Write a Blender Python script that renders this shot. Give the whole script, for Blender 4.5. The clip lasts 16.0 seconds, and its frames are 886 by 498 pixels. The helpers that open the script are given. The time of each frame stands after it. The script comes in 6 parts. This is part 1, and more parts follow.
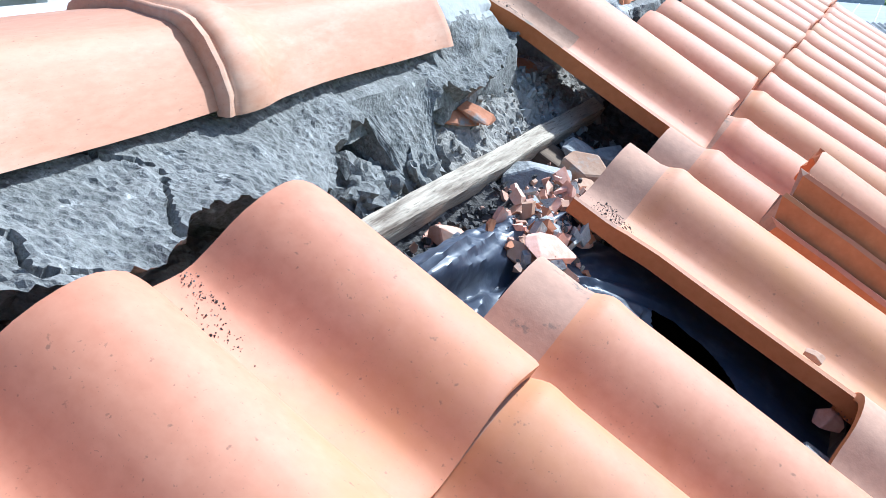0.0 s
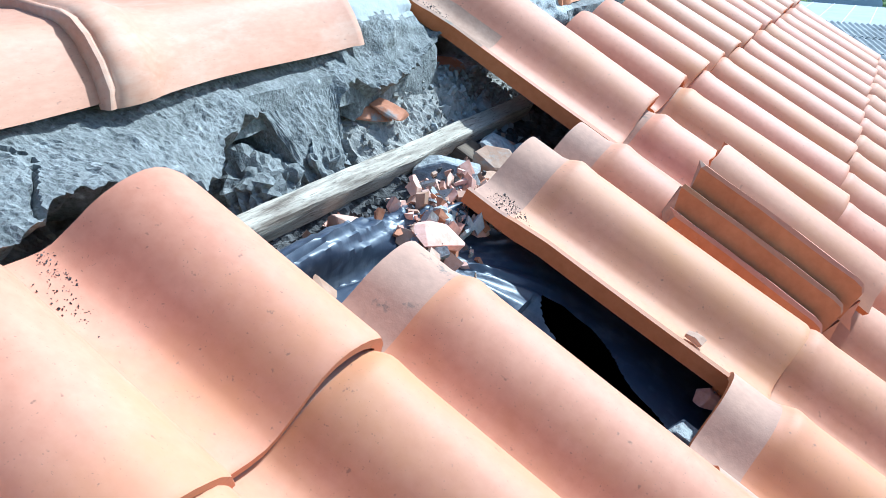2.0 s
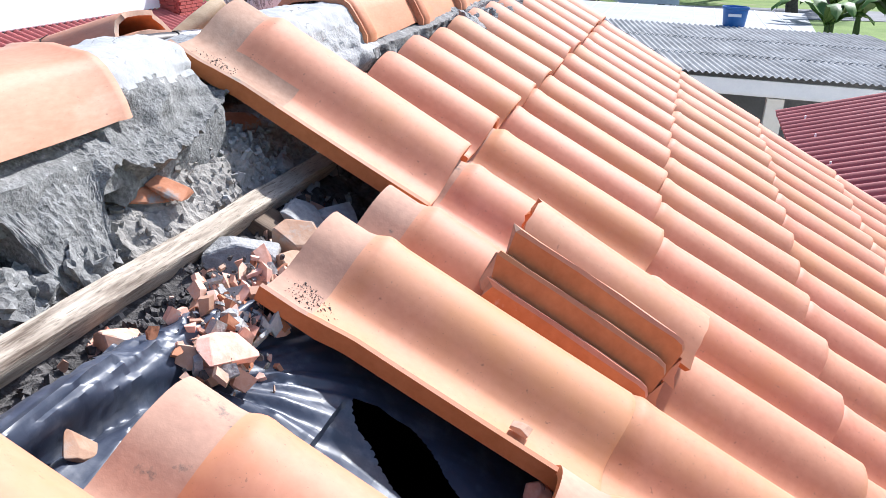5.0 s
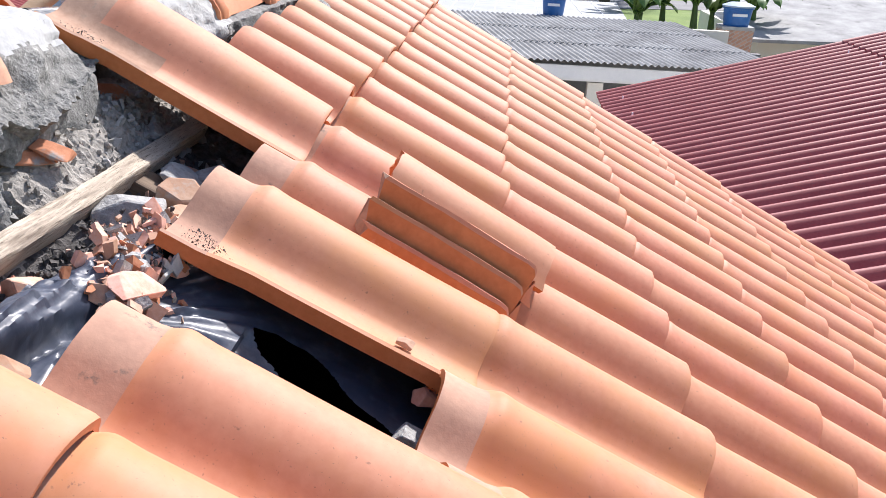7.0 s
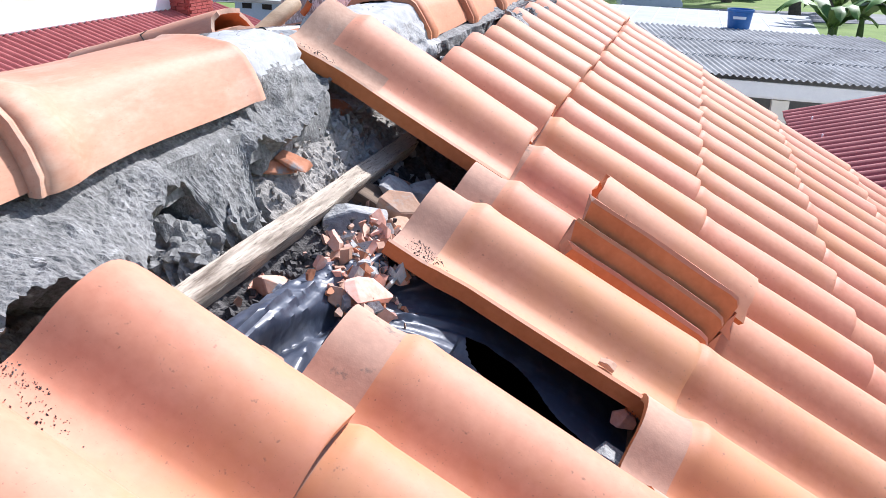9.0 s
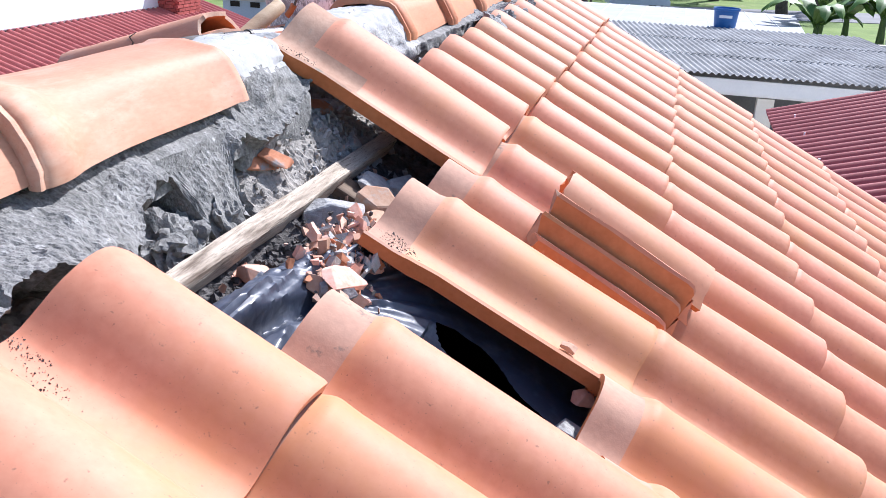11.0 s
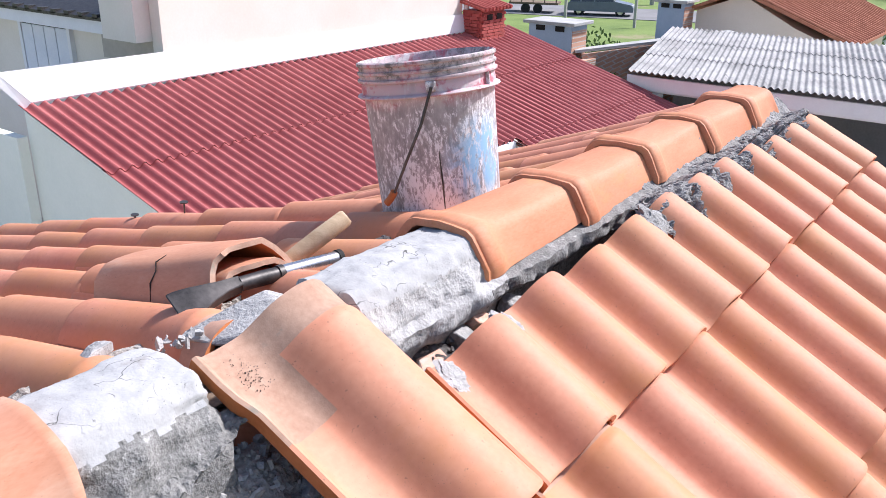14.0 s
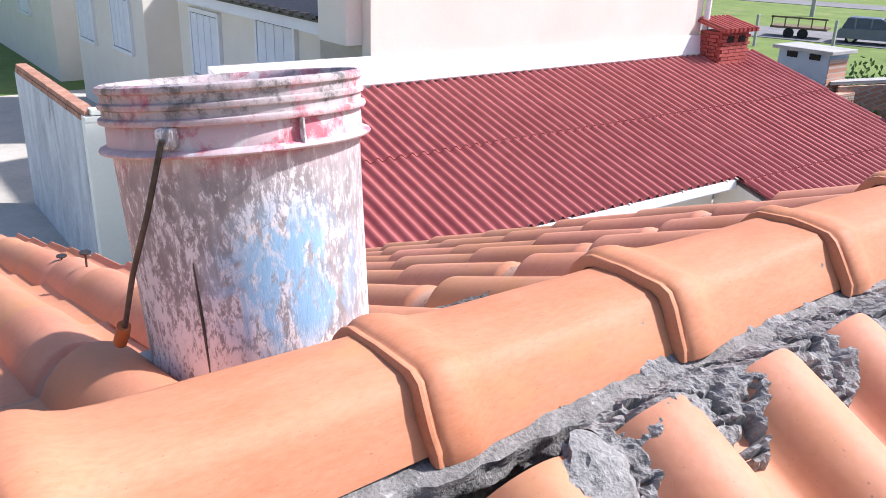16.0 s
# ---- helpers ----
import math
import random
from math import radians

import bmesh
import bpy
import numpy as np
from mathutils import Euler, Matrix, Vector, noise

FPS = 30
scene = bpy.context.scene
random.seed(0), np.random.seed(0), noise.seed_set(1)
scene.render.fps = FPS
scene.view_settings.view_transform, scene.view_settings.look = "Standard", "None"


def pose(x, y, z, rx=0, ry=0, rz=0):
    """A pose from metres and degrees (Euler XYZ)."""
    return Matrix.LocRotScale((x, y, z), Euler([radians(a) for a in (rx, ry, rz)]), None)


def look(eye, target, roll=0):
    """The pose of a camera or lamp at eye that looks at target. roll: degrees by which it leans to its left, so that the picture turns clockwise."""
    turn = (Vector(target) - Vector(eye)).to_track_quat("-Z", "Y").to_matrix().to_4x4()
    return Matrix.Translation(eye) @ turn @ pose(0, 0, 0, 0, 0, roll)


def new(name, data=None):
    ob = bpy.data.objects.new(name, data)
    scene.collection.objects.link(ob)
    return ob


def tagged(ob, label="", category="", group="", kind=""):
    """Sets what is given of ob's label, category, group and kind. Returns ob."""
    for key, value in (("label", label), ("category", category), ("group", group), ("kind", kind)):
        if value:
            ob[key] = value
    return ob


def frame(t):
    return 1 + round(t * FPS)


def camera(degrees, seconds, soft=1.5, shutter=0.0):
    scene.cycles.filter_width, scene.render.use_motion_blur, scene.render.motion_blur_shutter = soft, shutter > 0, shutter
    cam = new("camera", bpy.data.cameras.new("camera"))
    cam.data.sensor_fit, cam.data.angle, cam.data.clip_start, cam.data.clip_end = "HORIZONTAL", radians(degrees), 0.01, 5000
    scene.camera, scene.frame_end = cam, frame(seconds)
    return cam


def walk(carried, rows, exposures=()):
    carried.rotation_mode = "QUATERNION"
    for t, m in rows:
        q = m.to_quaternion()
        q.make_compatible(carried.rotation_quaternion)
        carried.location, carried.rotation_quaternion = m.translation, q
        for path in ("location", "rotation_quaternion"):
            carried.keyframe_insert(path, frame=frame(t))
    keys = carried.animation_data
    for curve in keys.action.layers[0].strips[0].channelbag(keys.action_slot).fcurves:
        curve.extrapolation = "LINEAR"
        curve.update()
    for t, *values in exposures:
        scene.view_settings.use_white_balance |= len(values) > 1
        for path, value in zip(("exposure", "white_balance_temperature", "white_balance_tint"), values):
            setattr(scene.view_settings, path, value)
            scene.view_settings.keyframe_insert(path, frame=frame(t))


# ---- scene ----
cam = camera(56.2, 16.0, soft=0.7)
PATH = [
    (0, (0.476, -1.689, 0.173), (-0.362, -0.046, -0.6), 2.2),
    (0.5, (0.52, -1.655, 0.186), (-0.322, -0.01, -0.578), 2.0),
    (1, (0.544, -1.63, 0.189), (-0.31, 0.009, -0.576), 1.9),
    (1.5, (0.575, -1.647, 0.186), (-0.272, -0.004, -0.58), 2.0),
    (2, (0.6, -1.674, 0.177), (-0.243, -0.03, -0.588), 1.9),
    (2.5, (0.676, -1.69, 0.185), (-0.153, -0.042, -0.589), 2.2),
    (3, (0.711, -1.705, 0.22), (-0.098, -0.045, -0.549), 2.3),
    (3.5, (0.659, -1.68, 0.229), (-0.119, -0.011, -0.549), 2.4),
    (4, (0.608, -1.592, 0.218), (0.076, 0.172, -0.56), 2.7),
    (4.5, (0.568, -1.544, 0.214), (0.06, 0.237, -0.541), 2.4),
    (5, (0.588, -1.541, 0.231), (0.096, 0.249, -0.516), 2.1),
    (5.2, (0.6, -1.551, 0.231), (0.141, 0.247, -0.515), 2.1),
    (7.3, (0.558, -1.687, 0.21), (0.451, 0.165, -0.537), 2.8),
    (7.5, (0.537, -1.691, 0.228), (0.326, 0.152, -0.52), 2.7),
    (8, (0.511, -1.703, 0.238), (0.077, 0.099, -0.513), 2.4),
    (8.5, (0.506, -1.707, 0.24), (0.025, 0.085, -0.506), 2.3),
    (9, (0.518, -1.722, 0.236), (0.022, 0.067, -0.506), 2.2),
    (9.2, (0.533, -1.752, 0.237), (0.034, 0.041, -0.495), 2.4),
    (11.5, (0.559, -1.783, 0.257), (0.092, 0.011, -0.494), 2.3),
    (12, (0.521, -1.629, 0.258), (0.05, 0.162, -0.496), 2.1),
    (12.5, (0.58, -1.576, 0.306), (-0.083, 0.162, -0.43), 1.7),
    (13, (0.696, -1.519, 0.452), (-0.178, 0.123, -0.284), 1.4),
    (13.5, (0.723, -1.37, 0.496), (-0.281, 0.197, -0.237), 1.4),
    (14, (0.702, -1.085, 0.572), (-0.402, 0.407, -0.172), 0.8),
    (14.5, (0.698, -0.819, 0.575), (-0.494, 0.608, -0.163), 1.3),
    (15, (0.657, -0.601, 0.548), (-0.583, 0.786, -0.184), 1.2),
    (15.5, (0.584, -0.301, 0.507), (-0.822, 0.918, -0.225), 1.3),
    (16, (0.514, -0.027, 0.464), (-0.979, 1.089, -0.261), 1.8),
]
walk(cam, [(t, look(eye, target, roll)) for t, eye, target, roll in PATH],
     exposures=[(0.0, 0.61, 5150, 2), (0.9, 0.62, 4750, -9), (1.6, 0.62, 4750, -8), (2.8, 0.65, 5000, 0), (4.0, 0.69, 5150, 4), (4.7, 0.72, 5650, 10), (7.5, 0.61, 6200, 14),
                (8.5, 0.64, 5850, 13), (11.5, 0.70, 5700, 15), (13.5, 0.57, 5950, 16), (16.0, 0.55, 6050, 18)])

# ---- world, sun, exposure ----
SUN_AZ, SUN_EL = 26.0, 46.0        # degrees from +y towards +x, and above the horizon
world = bpy.data.worlds.new("sky")
scene.world = world
world.use_nodes = True
wn = world.node_tree
sky = wn.nodes.new("ShaderNodeTexSky")
sky.sky_type, sky.sun_disc = "NISHITA", False
sky.sun_elevation, sky.sun_rotation = radians(SUN_EL), radians(SUN_AZ)
sky.air_density, sky.dust_density = 1.0, 2.0
wn.links.new(sky.outputs[0], wn.nodes["Background"].inputs[0])
wn.nodes["Background"].inputs[1].default_value = 0.122
sun_data = bpy.data.lights.new("sun", "SUN")
sun_data.energy, sun_data.angle, sun_data.color = 5.0, radians(2.0), (1.0, 0.95, 0.88)
sun = new("sun", sun_data)
sun_to = Vector((math.sin(radians(SUN_AZ)) * math.cos(radians(SUN_EL)), math.cos(radians(SUN_AZ)) * math.cos(radians(SUN_EL)), math.sin(radians(SUN_EL))))
sun.matrix_world = look(sun_to * 20, (0, 0, 0))

# ---- materials ----
def material(name, dark, light, rough=0.8, scale=8.0, fine=80.0, bump=0.2, depth=0.004, vary=0.0, metal=0.0, stain=None, stain_scale=3.0,
             stain_at=0.6, spec=0.35, coords="Object", detail=6.0, stretch=None, hue=0.0, grain=0.35, stain_soft=0.08, specks=None, specks_at=0.66, island=False, cracks=0):
    """Two scales of colour noise between dark and light, an optional stain colour, fine relief."""
    m = bpy.data.materials.new(name)
    m.use_nodes = True
    nt = m.node_tree
    N, L = nt.nodes, nt.links
    b = N["Principled BSDF"]
    tc = N.new("ShaderNodeTexCoord")
    src = tc.outputs[coords]
    info = N.new("ShaderNodeNewGeometry" if island else "ShaderNodeObjectInfo")
    chance = info.outputs["Random Per Island" if island else "Random"]
    if vary > 0:
        add = N.new("ShaderNodeVectorMath")
        add.operation = "ADD"
        mul = N.new("ShaderNodeMath")
        mul.operation, mul.inputs[1].default_value = "MULTIPLY", 37.0
        L.new(chance, mul.inputs[0])
        L.new(src, add.inputs[0])
        L.new(mul.outputs[0], add.inputs[1])
        src = add.outputs[0]
    if stretch:
        mp = N.new("ShaderNodeMapping")
        mp.inputs["Scale"].default_value = stretch
        L.new(src, mp.inputs[0])
        src = mp.outputs[0]
    def noise_node(s, d=detail, r=0.6):
        n = N.new("ShaderNodeTexNoise")
        n.inputs["Scale"].default_value, n.inputs["Detail"].default_value, n.inputs["Roughness"].default_value = s, d, r
        L.new(src, n.inputs["Vector"])
        return n.outputs["Fac"]
    big, small = noise_node(scale), noise_node(fine, 4.0)
    mixf = N.new("ShaderNodeMath")
    mixf.operation = "MULTIPLY_ADD"
    mixf.inputs[1].default_value, mixf.use_clamp = grain, True
    L.new(small, mixf.inputs[0])
    sc = N.new("ShaderNodeMath")
    sc.operation, sc.inputs[1].default_value = "MULTIPLY", 1 - grain
    L.new(big, sc.inputs[0])
    L.new(sc.outputs[0], mixf.inputs[2])
    ramp = N.new("ShaderNodeValToRGB")
    ramp.color_ramp.elements[0].position, ramp.color_ramp.elements[1].position = 0.35, 0.65
    ramp.color_ramp.elements[0].color, ramp.color_ramp.elements[1].color = (*dark, 1), (*light, 1)
    L.new(mixf.outputs[0], ramp.inputs[0])
    col = ramp.outputs[0]
    if stain:
        st = noise_node(stain_scale, 8.0, 0.7)
        r2 = N.new("ShaderNodeValToRGB")
        r2.color_ramp.elements[0].position, r2.color_ramp.elements[1].position = stain_at, stain_at + stain_soft
        L.new(st, r2.inputs[0])
        mx = N.new("ShaderNodeMix")
        mx.data_type = "RGBA"
        L.new(r2.outputs[0], mx.inputs["Factor"])
        L.new(col, mx.inputs[6])
        mx.inputs[7].default_value = (*stain, 1)
        col = mx.outputs[2]
    if specks:
        for sc_, at in ((150.0, specks_at), (420.0, specks_at - 0.01)):
            r3 = N.new("ShaderNodeMapRange")
            r3.inputs["From Min"].default_value, r3.inputs["From Max"].default_value, r3.inputs["To Max"].default_value = at, at + 0.06, 0.75
            L.new(noise_node(sc_, 3.0, 0.55), r3.inputs["Value"])
            mx = N.new("ShaderNodeMix")
            mx.data_type = "RGBA"
            L.new(r3.outputs[0], mx.inputs["Factor"])
            L.new(col, mx.inputs[6])
            mx.inputs[7].default_value = (*specks, 1)
            col = mx.outputs[2]
    if cracks:
        warp = N.new("ShaderNodeTexNoise")
        warp.inputs["Scale"].default_value = cracks * 1.5
        L.new(src, warp.inputs["Vector"])
        shift = N.new("ShaderNodeVectorMath")
        shift.operation = "MULTIPLY_ADD"
        shift.inputs[1].default_value = (0.06, 0.06, 0.06)
        L.new(warp.outputs["Color"], shift.inputs[0])
        L.new(src, shift.inputs[2])
        net = N.new("ShaderNodeTexVoronoi")
        net.feature, net.inputs["Scale"].default_value = "DISTANCE_TO_EDGE", cracks
        L.new(shift.outputs[0], net.inputs["Vector"])
        thin = N.new("ShaderNodeMapRange")
        thin.inputs["From Min"].default_value, thin.inputs["From Max"].default_value, thin.inputs["To Min"].default_value, thin.inputs["To Max"].default_value = 0.004, 0.016, 1, 0
        L.new(net.outputs["Distance"], thin.inputs["Value"])
        some = N.new("ShaderNodeMapRange")
        some.inputs["From Min"].default_value, some.inputs["From Max"].default_value = 0.48, 0.58
        L.new(noise_node(cracks * 0.8, 3.0), some.inputs["Value"])
        both = N.new("ShaderNodeMath")
        both.operation = "MULTIPLY"
        L.new(thin.outputs[0], both.inputs[0])
        L.new(some.outputs[0], both.inputs[1])
        mx = N.new("ShaderNodeMix")
        mx.data_type = "RGBA"
        L.new(both.outputs[0], mx.inputs["Factor"])
        L.new(col, mx.inputs[6])
        mx.inputs[7].default_value = (0.09, 0.088, 0.085, 1)
        col = mx.outputs[2]
    if vary > 0:
        hsv = N.new("ShaderNodeHueSaturation")
        vr = N.new("ShaderNodeMapRange")
        vr.inputs["To Min"].default_value, vr.inputs["To Max"].default_value = 1 - vary, 1 + vary
        L.new(chance, vr.inputs["Value"])
        L.new(vr.outputs[0], hsv.inputs["Value"])
        if hue:
            hr = N.new("ShaderNodeMapRange")
            hr.inputs["To Min"].default_value, hr.inputs["To Max"].default_value = 0.5 + hue, 0.5 - hue
            L.new(chance, hr.inputs["Value"])
            L.new(hr.outputs[0], hsv.inputs["Hue"])
        L.new(col, hsv.inputs["Color"])
        col = hsv.outputs[0]
    L.new(col, b.inputs["Base Color"])
    rr = N.new("ShaderNodeMapRange")
    rr.inputs["To Min"].default_value, rr.inputs["To Max"].default_value = max(0.05, rough - 0.1), min(1.0, rough + 0.1)
    L.new(mixf.outputs[0], rr.inputs["Value"])
    L.new(rr.outputs[0], b.inputs["Roughness"])
    b.inputs["Metallic"].default_value = metal
    b.inputs["Specular IOR Level"].default_value = spec
    if bump:
        bp = N.new("ShaderNodeBump")
        bp.inputs["Strength"].default_value, bp.inputs["Distance"].default_value = bump, depth
        L.new(mixf.outputs[0], bp.inputs["Height"])
        L.new(bp.outputs[0], b.inputs["Normal"])
    return m

CLAY = material("terracotta", (0.50, 0.20, 0.115), (0.61, 0.285, 0.178), 0.62, 5, 90, 0.12, 0.002, vary=0.07, hue=0.006, stain=(0.54, 0.232, 0.098), stain_scale=3.6, stain_at=0.47, stain_soft=0.26, specks=(0.26, 0.13, 0.085), specks_at=0.68)
CLAY_CAP = material("terracotta_ridge", (0.47, 0.175, 0.085), (0.58, 0.265, 0.155), 0.62, 4, 70, 0.15, 0.002, vary=0.05, spec=0.25, stain=(0.56, 0.27, 0.115), stain_scale=3.0, stain_at=0.54, stain_soft=0.2, stretch=(3, 1, 3), specks=(0.24, 0.11, 0.07), specks_at=0.68)
CLAY_CAP_OLD = material("weathered_terracotta_ridge", (0.49, 0.215, 0.125), (0.60, 0.315, 0.205), 0.6, 4, 70, 0.15, 0.002, vary=0.05, stain=(0.62, 0.41, 0.30), stain_scale=3.0, stain_at=0.52, stain_soft=0.2, stretch=(3, 1, 3), specks=(0.26, 0.13, 0.09), specks_at=0.68)
CLAY_RAW = material("terracotta_inside", (0.44, 0.135, 0.042), (0.60, 0.215, 0.08), 0.6, 8, 90, 0.15, 0.002, vary=0.08, stain=(0.62, 0.42, 0.33), stain_scale=9, stain_at=0.66)
DUSTY = material("dusty_terracotta", (0.33, 0.195, 0.135), (0.48, 0.32, 0.235), 0.95, 16, 120, 0.4, 0.003, stain=(0.30, 0.25, 0.20), stain_scale=16, stain_at=0.60)
CLAY_HEAD = material("stained_terracotta", (0.38, 0.22, 0.16), (0.52, 0.31, 0.22), 0.85, 14, 120, 0.3, 0.003, vary=0.05, stain=(0.16, 0.14, 0.12), stain_scale=22, stain_at=0.6)
WEDGE = material("dusty_brick", (0.36, 0.14, 0.07), (0.52, 0.24, 0.14), 0.9, 22, 120, 0.5, 0.004, stain=(0.34, 0.31, 0.29), stain_scale=24, stain_at=0.54)
BRICKBIT = material("broken_clay", (0.50, 0.25, 0.165), (0.68, 0.46, 0.36), 0.9, 20, 120, 0.4, 0.004, vary=0.30, hue=0.012, island=True, stain=(0.52, 0.44, 0.39), stain_scale=18, stain_at=0.58)
MORTAR = material("old_mortar", (0.105, 0.105, 0.100), (0.31, 0.305, 0.292), 0.95, 30, 210, 1.0, 0.005, stain=(0.46, 0.455, 0.44), stain_scale=60, stain_at=0.60, grain=0.55, specks=(0.07, 0.068, 0.064), specks_at=0.64)
MORTAR_PALE = material("pale_mortar", (0.25, 0.248, 0.243), (0.49, 0.485, 0.475), 0.9, 12, 110, 1.0, 0.008, stain=(0.13, 0.125, 0.12), stain_scale=22, stain_at=0.62, grain=0.45)
MORTAR_BED = material("trowelled_mortar", (0.32, 0.322, 0.322), (0.47, 0.472, 0.472), 0.9, 7, 60, 0.8, 0.006, stain=(0.26, 0.24, 0.215), stain_scale=7, stain_at=0.56, stain_soft=0.14, grain=0.3, specks=(0.14, 0.135, 0.13), specks_at=0.68, cracks=17)
MORTAR_WET = material("fresh_mortar", (0.14, 0.139, 0.136), (0.38, 0.375, 0.365), 0.9, 34, 170, 1.0, 0.010, grain=0.5)
DIRT = material("rubble_dirt", (0.03, 0.028, 0.027), (0.16, 0.15, 0.145), 0.95, 26, 150, 0.9, 0.012)
DUST = material("cement_dust", (0.19, 0.178, 0.162), (0.41, 0.385, 0.35), 0.95, 14, 150, 0.9, 0.008, grain=0.5)
WOOD = material("weathered_batten", (0.30, 0.245, 0.185), (0.60, 0.52, 0.42), 0.85, 18, 120, 1.0, 0.004, stretch=(3, 0.22, 3), stain=(0.13, 0.095, 0.07), stain_scale=11, stain_at=0.55, grain=0.45, stain_soft=0.12, specks=(0.06, 0.045, 0.03), specks_at=0.62)
WOOD_DARK = material("rafter_wood", (0.10, 0.07, 0.05), (0.24, 0.18, 0.13), 0.9, 9, 60, 0.4, 0.004, stretch=(0.6, 6, 6))
HANDLE = material("handle_wood", (0.42, 0.29, 0.17), (0.60, 0.45, 0.29), 0.6, 9, 70, 0.2, 0.002, stretch=(0.5, 6, 6))
def film_material():
    """Black film, crumpled into small flat facets at two sizes, with dusty patches; its blue-grey base includes painted
    sky sheen.
    """
    m = bpy.data.materials.new("black_plastic")
    m.use_nodes = True
    N, L = m.node_tree.nodes, m.node_tree.links
    b = N["Principled BSDF"]
    tc = N.new("ShaderNodeTexCoord")
    def cells(scale, stretch, turn):
        mp = N.new("ShaderNodeMapping")
        mp.inputs["Scale"].default_value, mp.inputs["Rotation"].default_value = stretch, (0, 0, radians(turn))
        L.new(tc.outputs["Object"], mp.inputs[0])
        v = N.new("ShaderNodeTexVoronoi")
        v.feature = "DISTANCE_TO_EDGE"
        v.inputs["Scale"].default_value = scale
        L.new(mp.outputs[0], v.inputs["Vector"])
        return v.outputs["Distance"]
    big, small = cells(20, (1, 0.35, 1), 20), cells(60, (0.3, 1, 0.4), -25)
    dust = N.new("ShaderNodeTexNoise")
    dust.inputs["Scale"].default_value, dust.inputs["Detail"].default_value, dust.inputs["Roughness"].default_value = 22, 8, 0.7
    L.new(tc.outputs["Object"], dust.inputs["Vector"])
    ramp = N.new("ShaderNodeValToRGB")
    ramp.color_ramp.elements[0].position, ramp.color_ramp.elements[1].position = 0.5, 0.75
    # base lifted to blue-grey for the sky's sheen, paler where dusty
    ramp.color_ramp.elements[0].color, ramp.color_ramp.elements[1].color = (0.040, 0.050, 0.078, 1), (0.13, 0.145, 0.18, 1)
    L.new(dust.outputs["Fac"], ramp.inputs[0])
    L.new(ramp.outputs[0], b.inputs["Base Color"])
    b.inputs["Roughness"].default_value, b.inputs["Specular IOR Level"].default_value = 0.40, 0.6
    last = None
    for src, depth in ((big, 0.0042), (small, 0.0006)):
        bp = N.new("ShaderNodeBump")
        bp.inputs["Strength"].default_value, bp.inputs["Distance"].default_value = 0.75, depth
        L.new(src, bp.inputs["Height"])
        if last:
            L.new(last, bp.inputs["Normal"])
        last = bp.outputs[0]
    L.new(last, b.inputs["Normal"])
    return m
PLASTIC = film_material()
# near-black: the shade inside hollows, put into the colour
DARK = material("shade_black", (0.010, 0.010, 0.010), (0.025, 0.022, 0.02), 0.95, 6, 40, 0.2)
STEEL = material("steel", (0.45, 0.45, 0.46), (0.62, 0.62, 0.63), 0.28, 12, 90, 0.15, 0.001, metal=1.0)
IRON = material("dark_iron", (0.05, 0.048, 0.047), (0.14, 0.13, 0.125), 0.5, 14, 90, 0.3, 0.002, metal=0.8)
WHITE = material("white_paint", (0.74, 0.75, 0.77), (0.82, 0.83, 0.84), 0.6, 2, 30, 0.1)
CREAM = material("cream_render", (0.72, 0.68, 0.59), (0.79, 0.75, 0.67), 0.85, 1.2, 25, 0.15, 0.004, stain=(0.60, 0.58, 0.50), stain_scale=1.1, stain_at=0.66)
GREEN_WALL = material("pale_green_render", (0.80, 0.83, 0.74), (0.87, 0.89, 0.80), 0.85, 1.4, 25, 0.15, 0.004)
GREY_WALL = material("weathered_grey_wall", (0.40, 0.44, 0.47), (0.70, 0.74, 0.76), 0.9, 2.5, 25, 0.2, 0.004, stretch=(1, 1, 0.3), stain=(0.24, 0.25, 0.25), stain_scale=1.6, stain_at=0.56, stain_soft=0.15)
RED_ROOF = material("red_roof_sheet", (0.29, 0.068, 0.068), (0.39, 0.115, 0.112), 0.55, 3, 60, 0.1, 0.002, stain=(0.38, 0.14, 0.13), stain_scale=2, stain_at=0.68)
GREY_ROOF = material("fibre_cement_sheet", (0.19, 0.19, 0.188), (0.42, 0.418, 0.41), 0.9, 1.5, 30, 0.3, 0.004, stain=(0.13, 0.13, 0.125), stain_scale=1.2, stain_at=0.6)
PALE_ROOF = material("pale_flat_roof", (0.27, 0.285, 0.30), (0.38, 0.395, 0.41), 0.7, 1.5, 25, 0.15, 0.004, stain=(0.20, 0.21, 0.22), stain_scale=2.5, stain_at=0.6)
ORANGE_ROOF = material("orange_tiled_roof", (0.34, 0.13, 0.07), (0.50, 0.22, 0.13), 0.8, 3, 40, 0.3, 0.01)
BRICK = material("red_painted_brick", (0.30, 0.06, 0.05), (0.40, 0.10, 0.085), 0.8, 8, 60, 0.3, 0.004, vary=0.12)
BRICK_RAW = material("raw_brick", (0.34, 0.17, 0.11), (0.50, 0.28, 0.20), 0.9, 8, 60, 0.3, 0.004, vary=0.15)
BLUEGREY = material("blue_grey_paint", (0.28, 0.36, 0.46), (0.36, 0.44, 0.54), 0.7, 2, 30, 0.1)
CONCRETE = material("concrete", (0.30, 0.30, 0.29), (0.46, 0.46, 0.45), 0.9, 3, 40, 0.3, 0.004)
TANK_BLUE = material("blue_tank_plastic", (0.02, 0.10, 0.32), (0.035, 0.15, 0.42), 0.4, 3, 40, 0.05)
GRASS = material("grass", (0.10, 0.16, 0.035), (0.19, 0.26, 0.07), 0.95, 0.5, 9, 0.6, 0.05, stain=(0.26, 0.24, 0.13), stain_scale=0.2, stain_at=0.58)
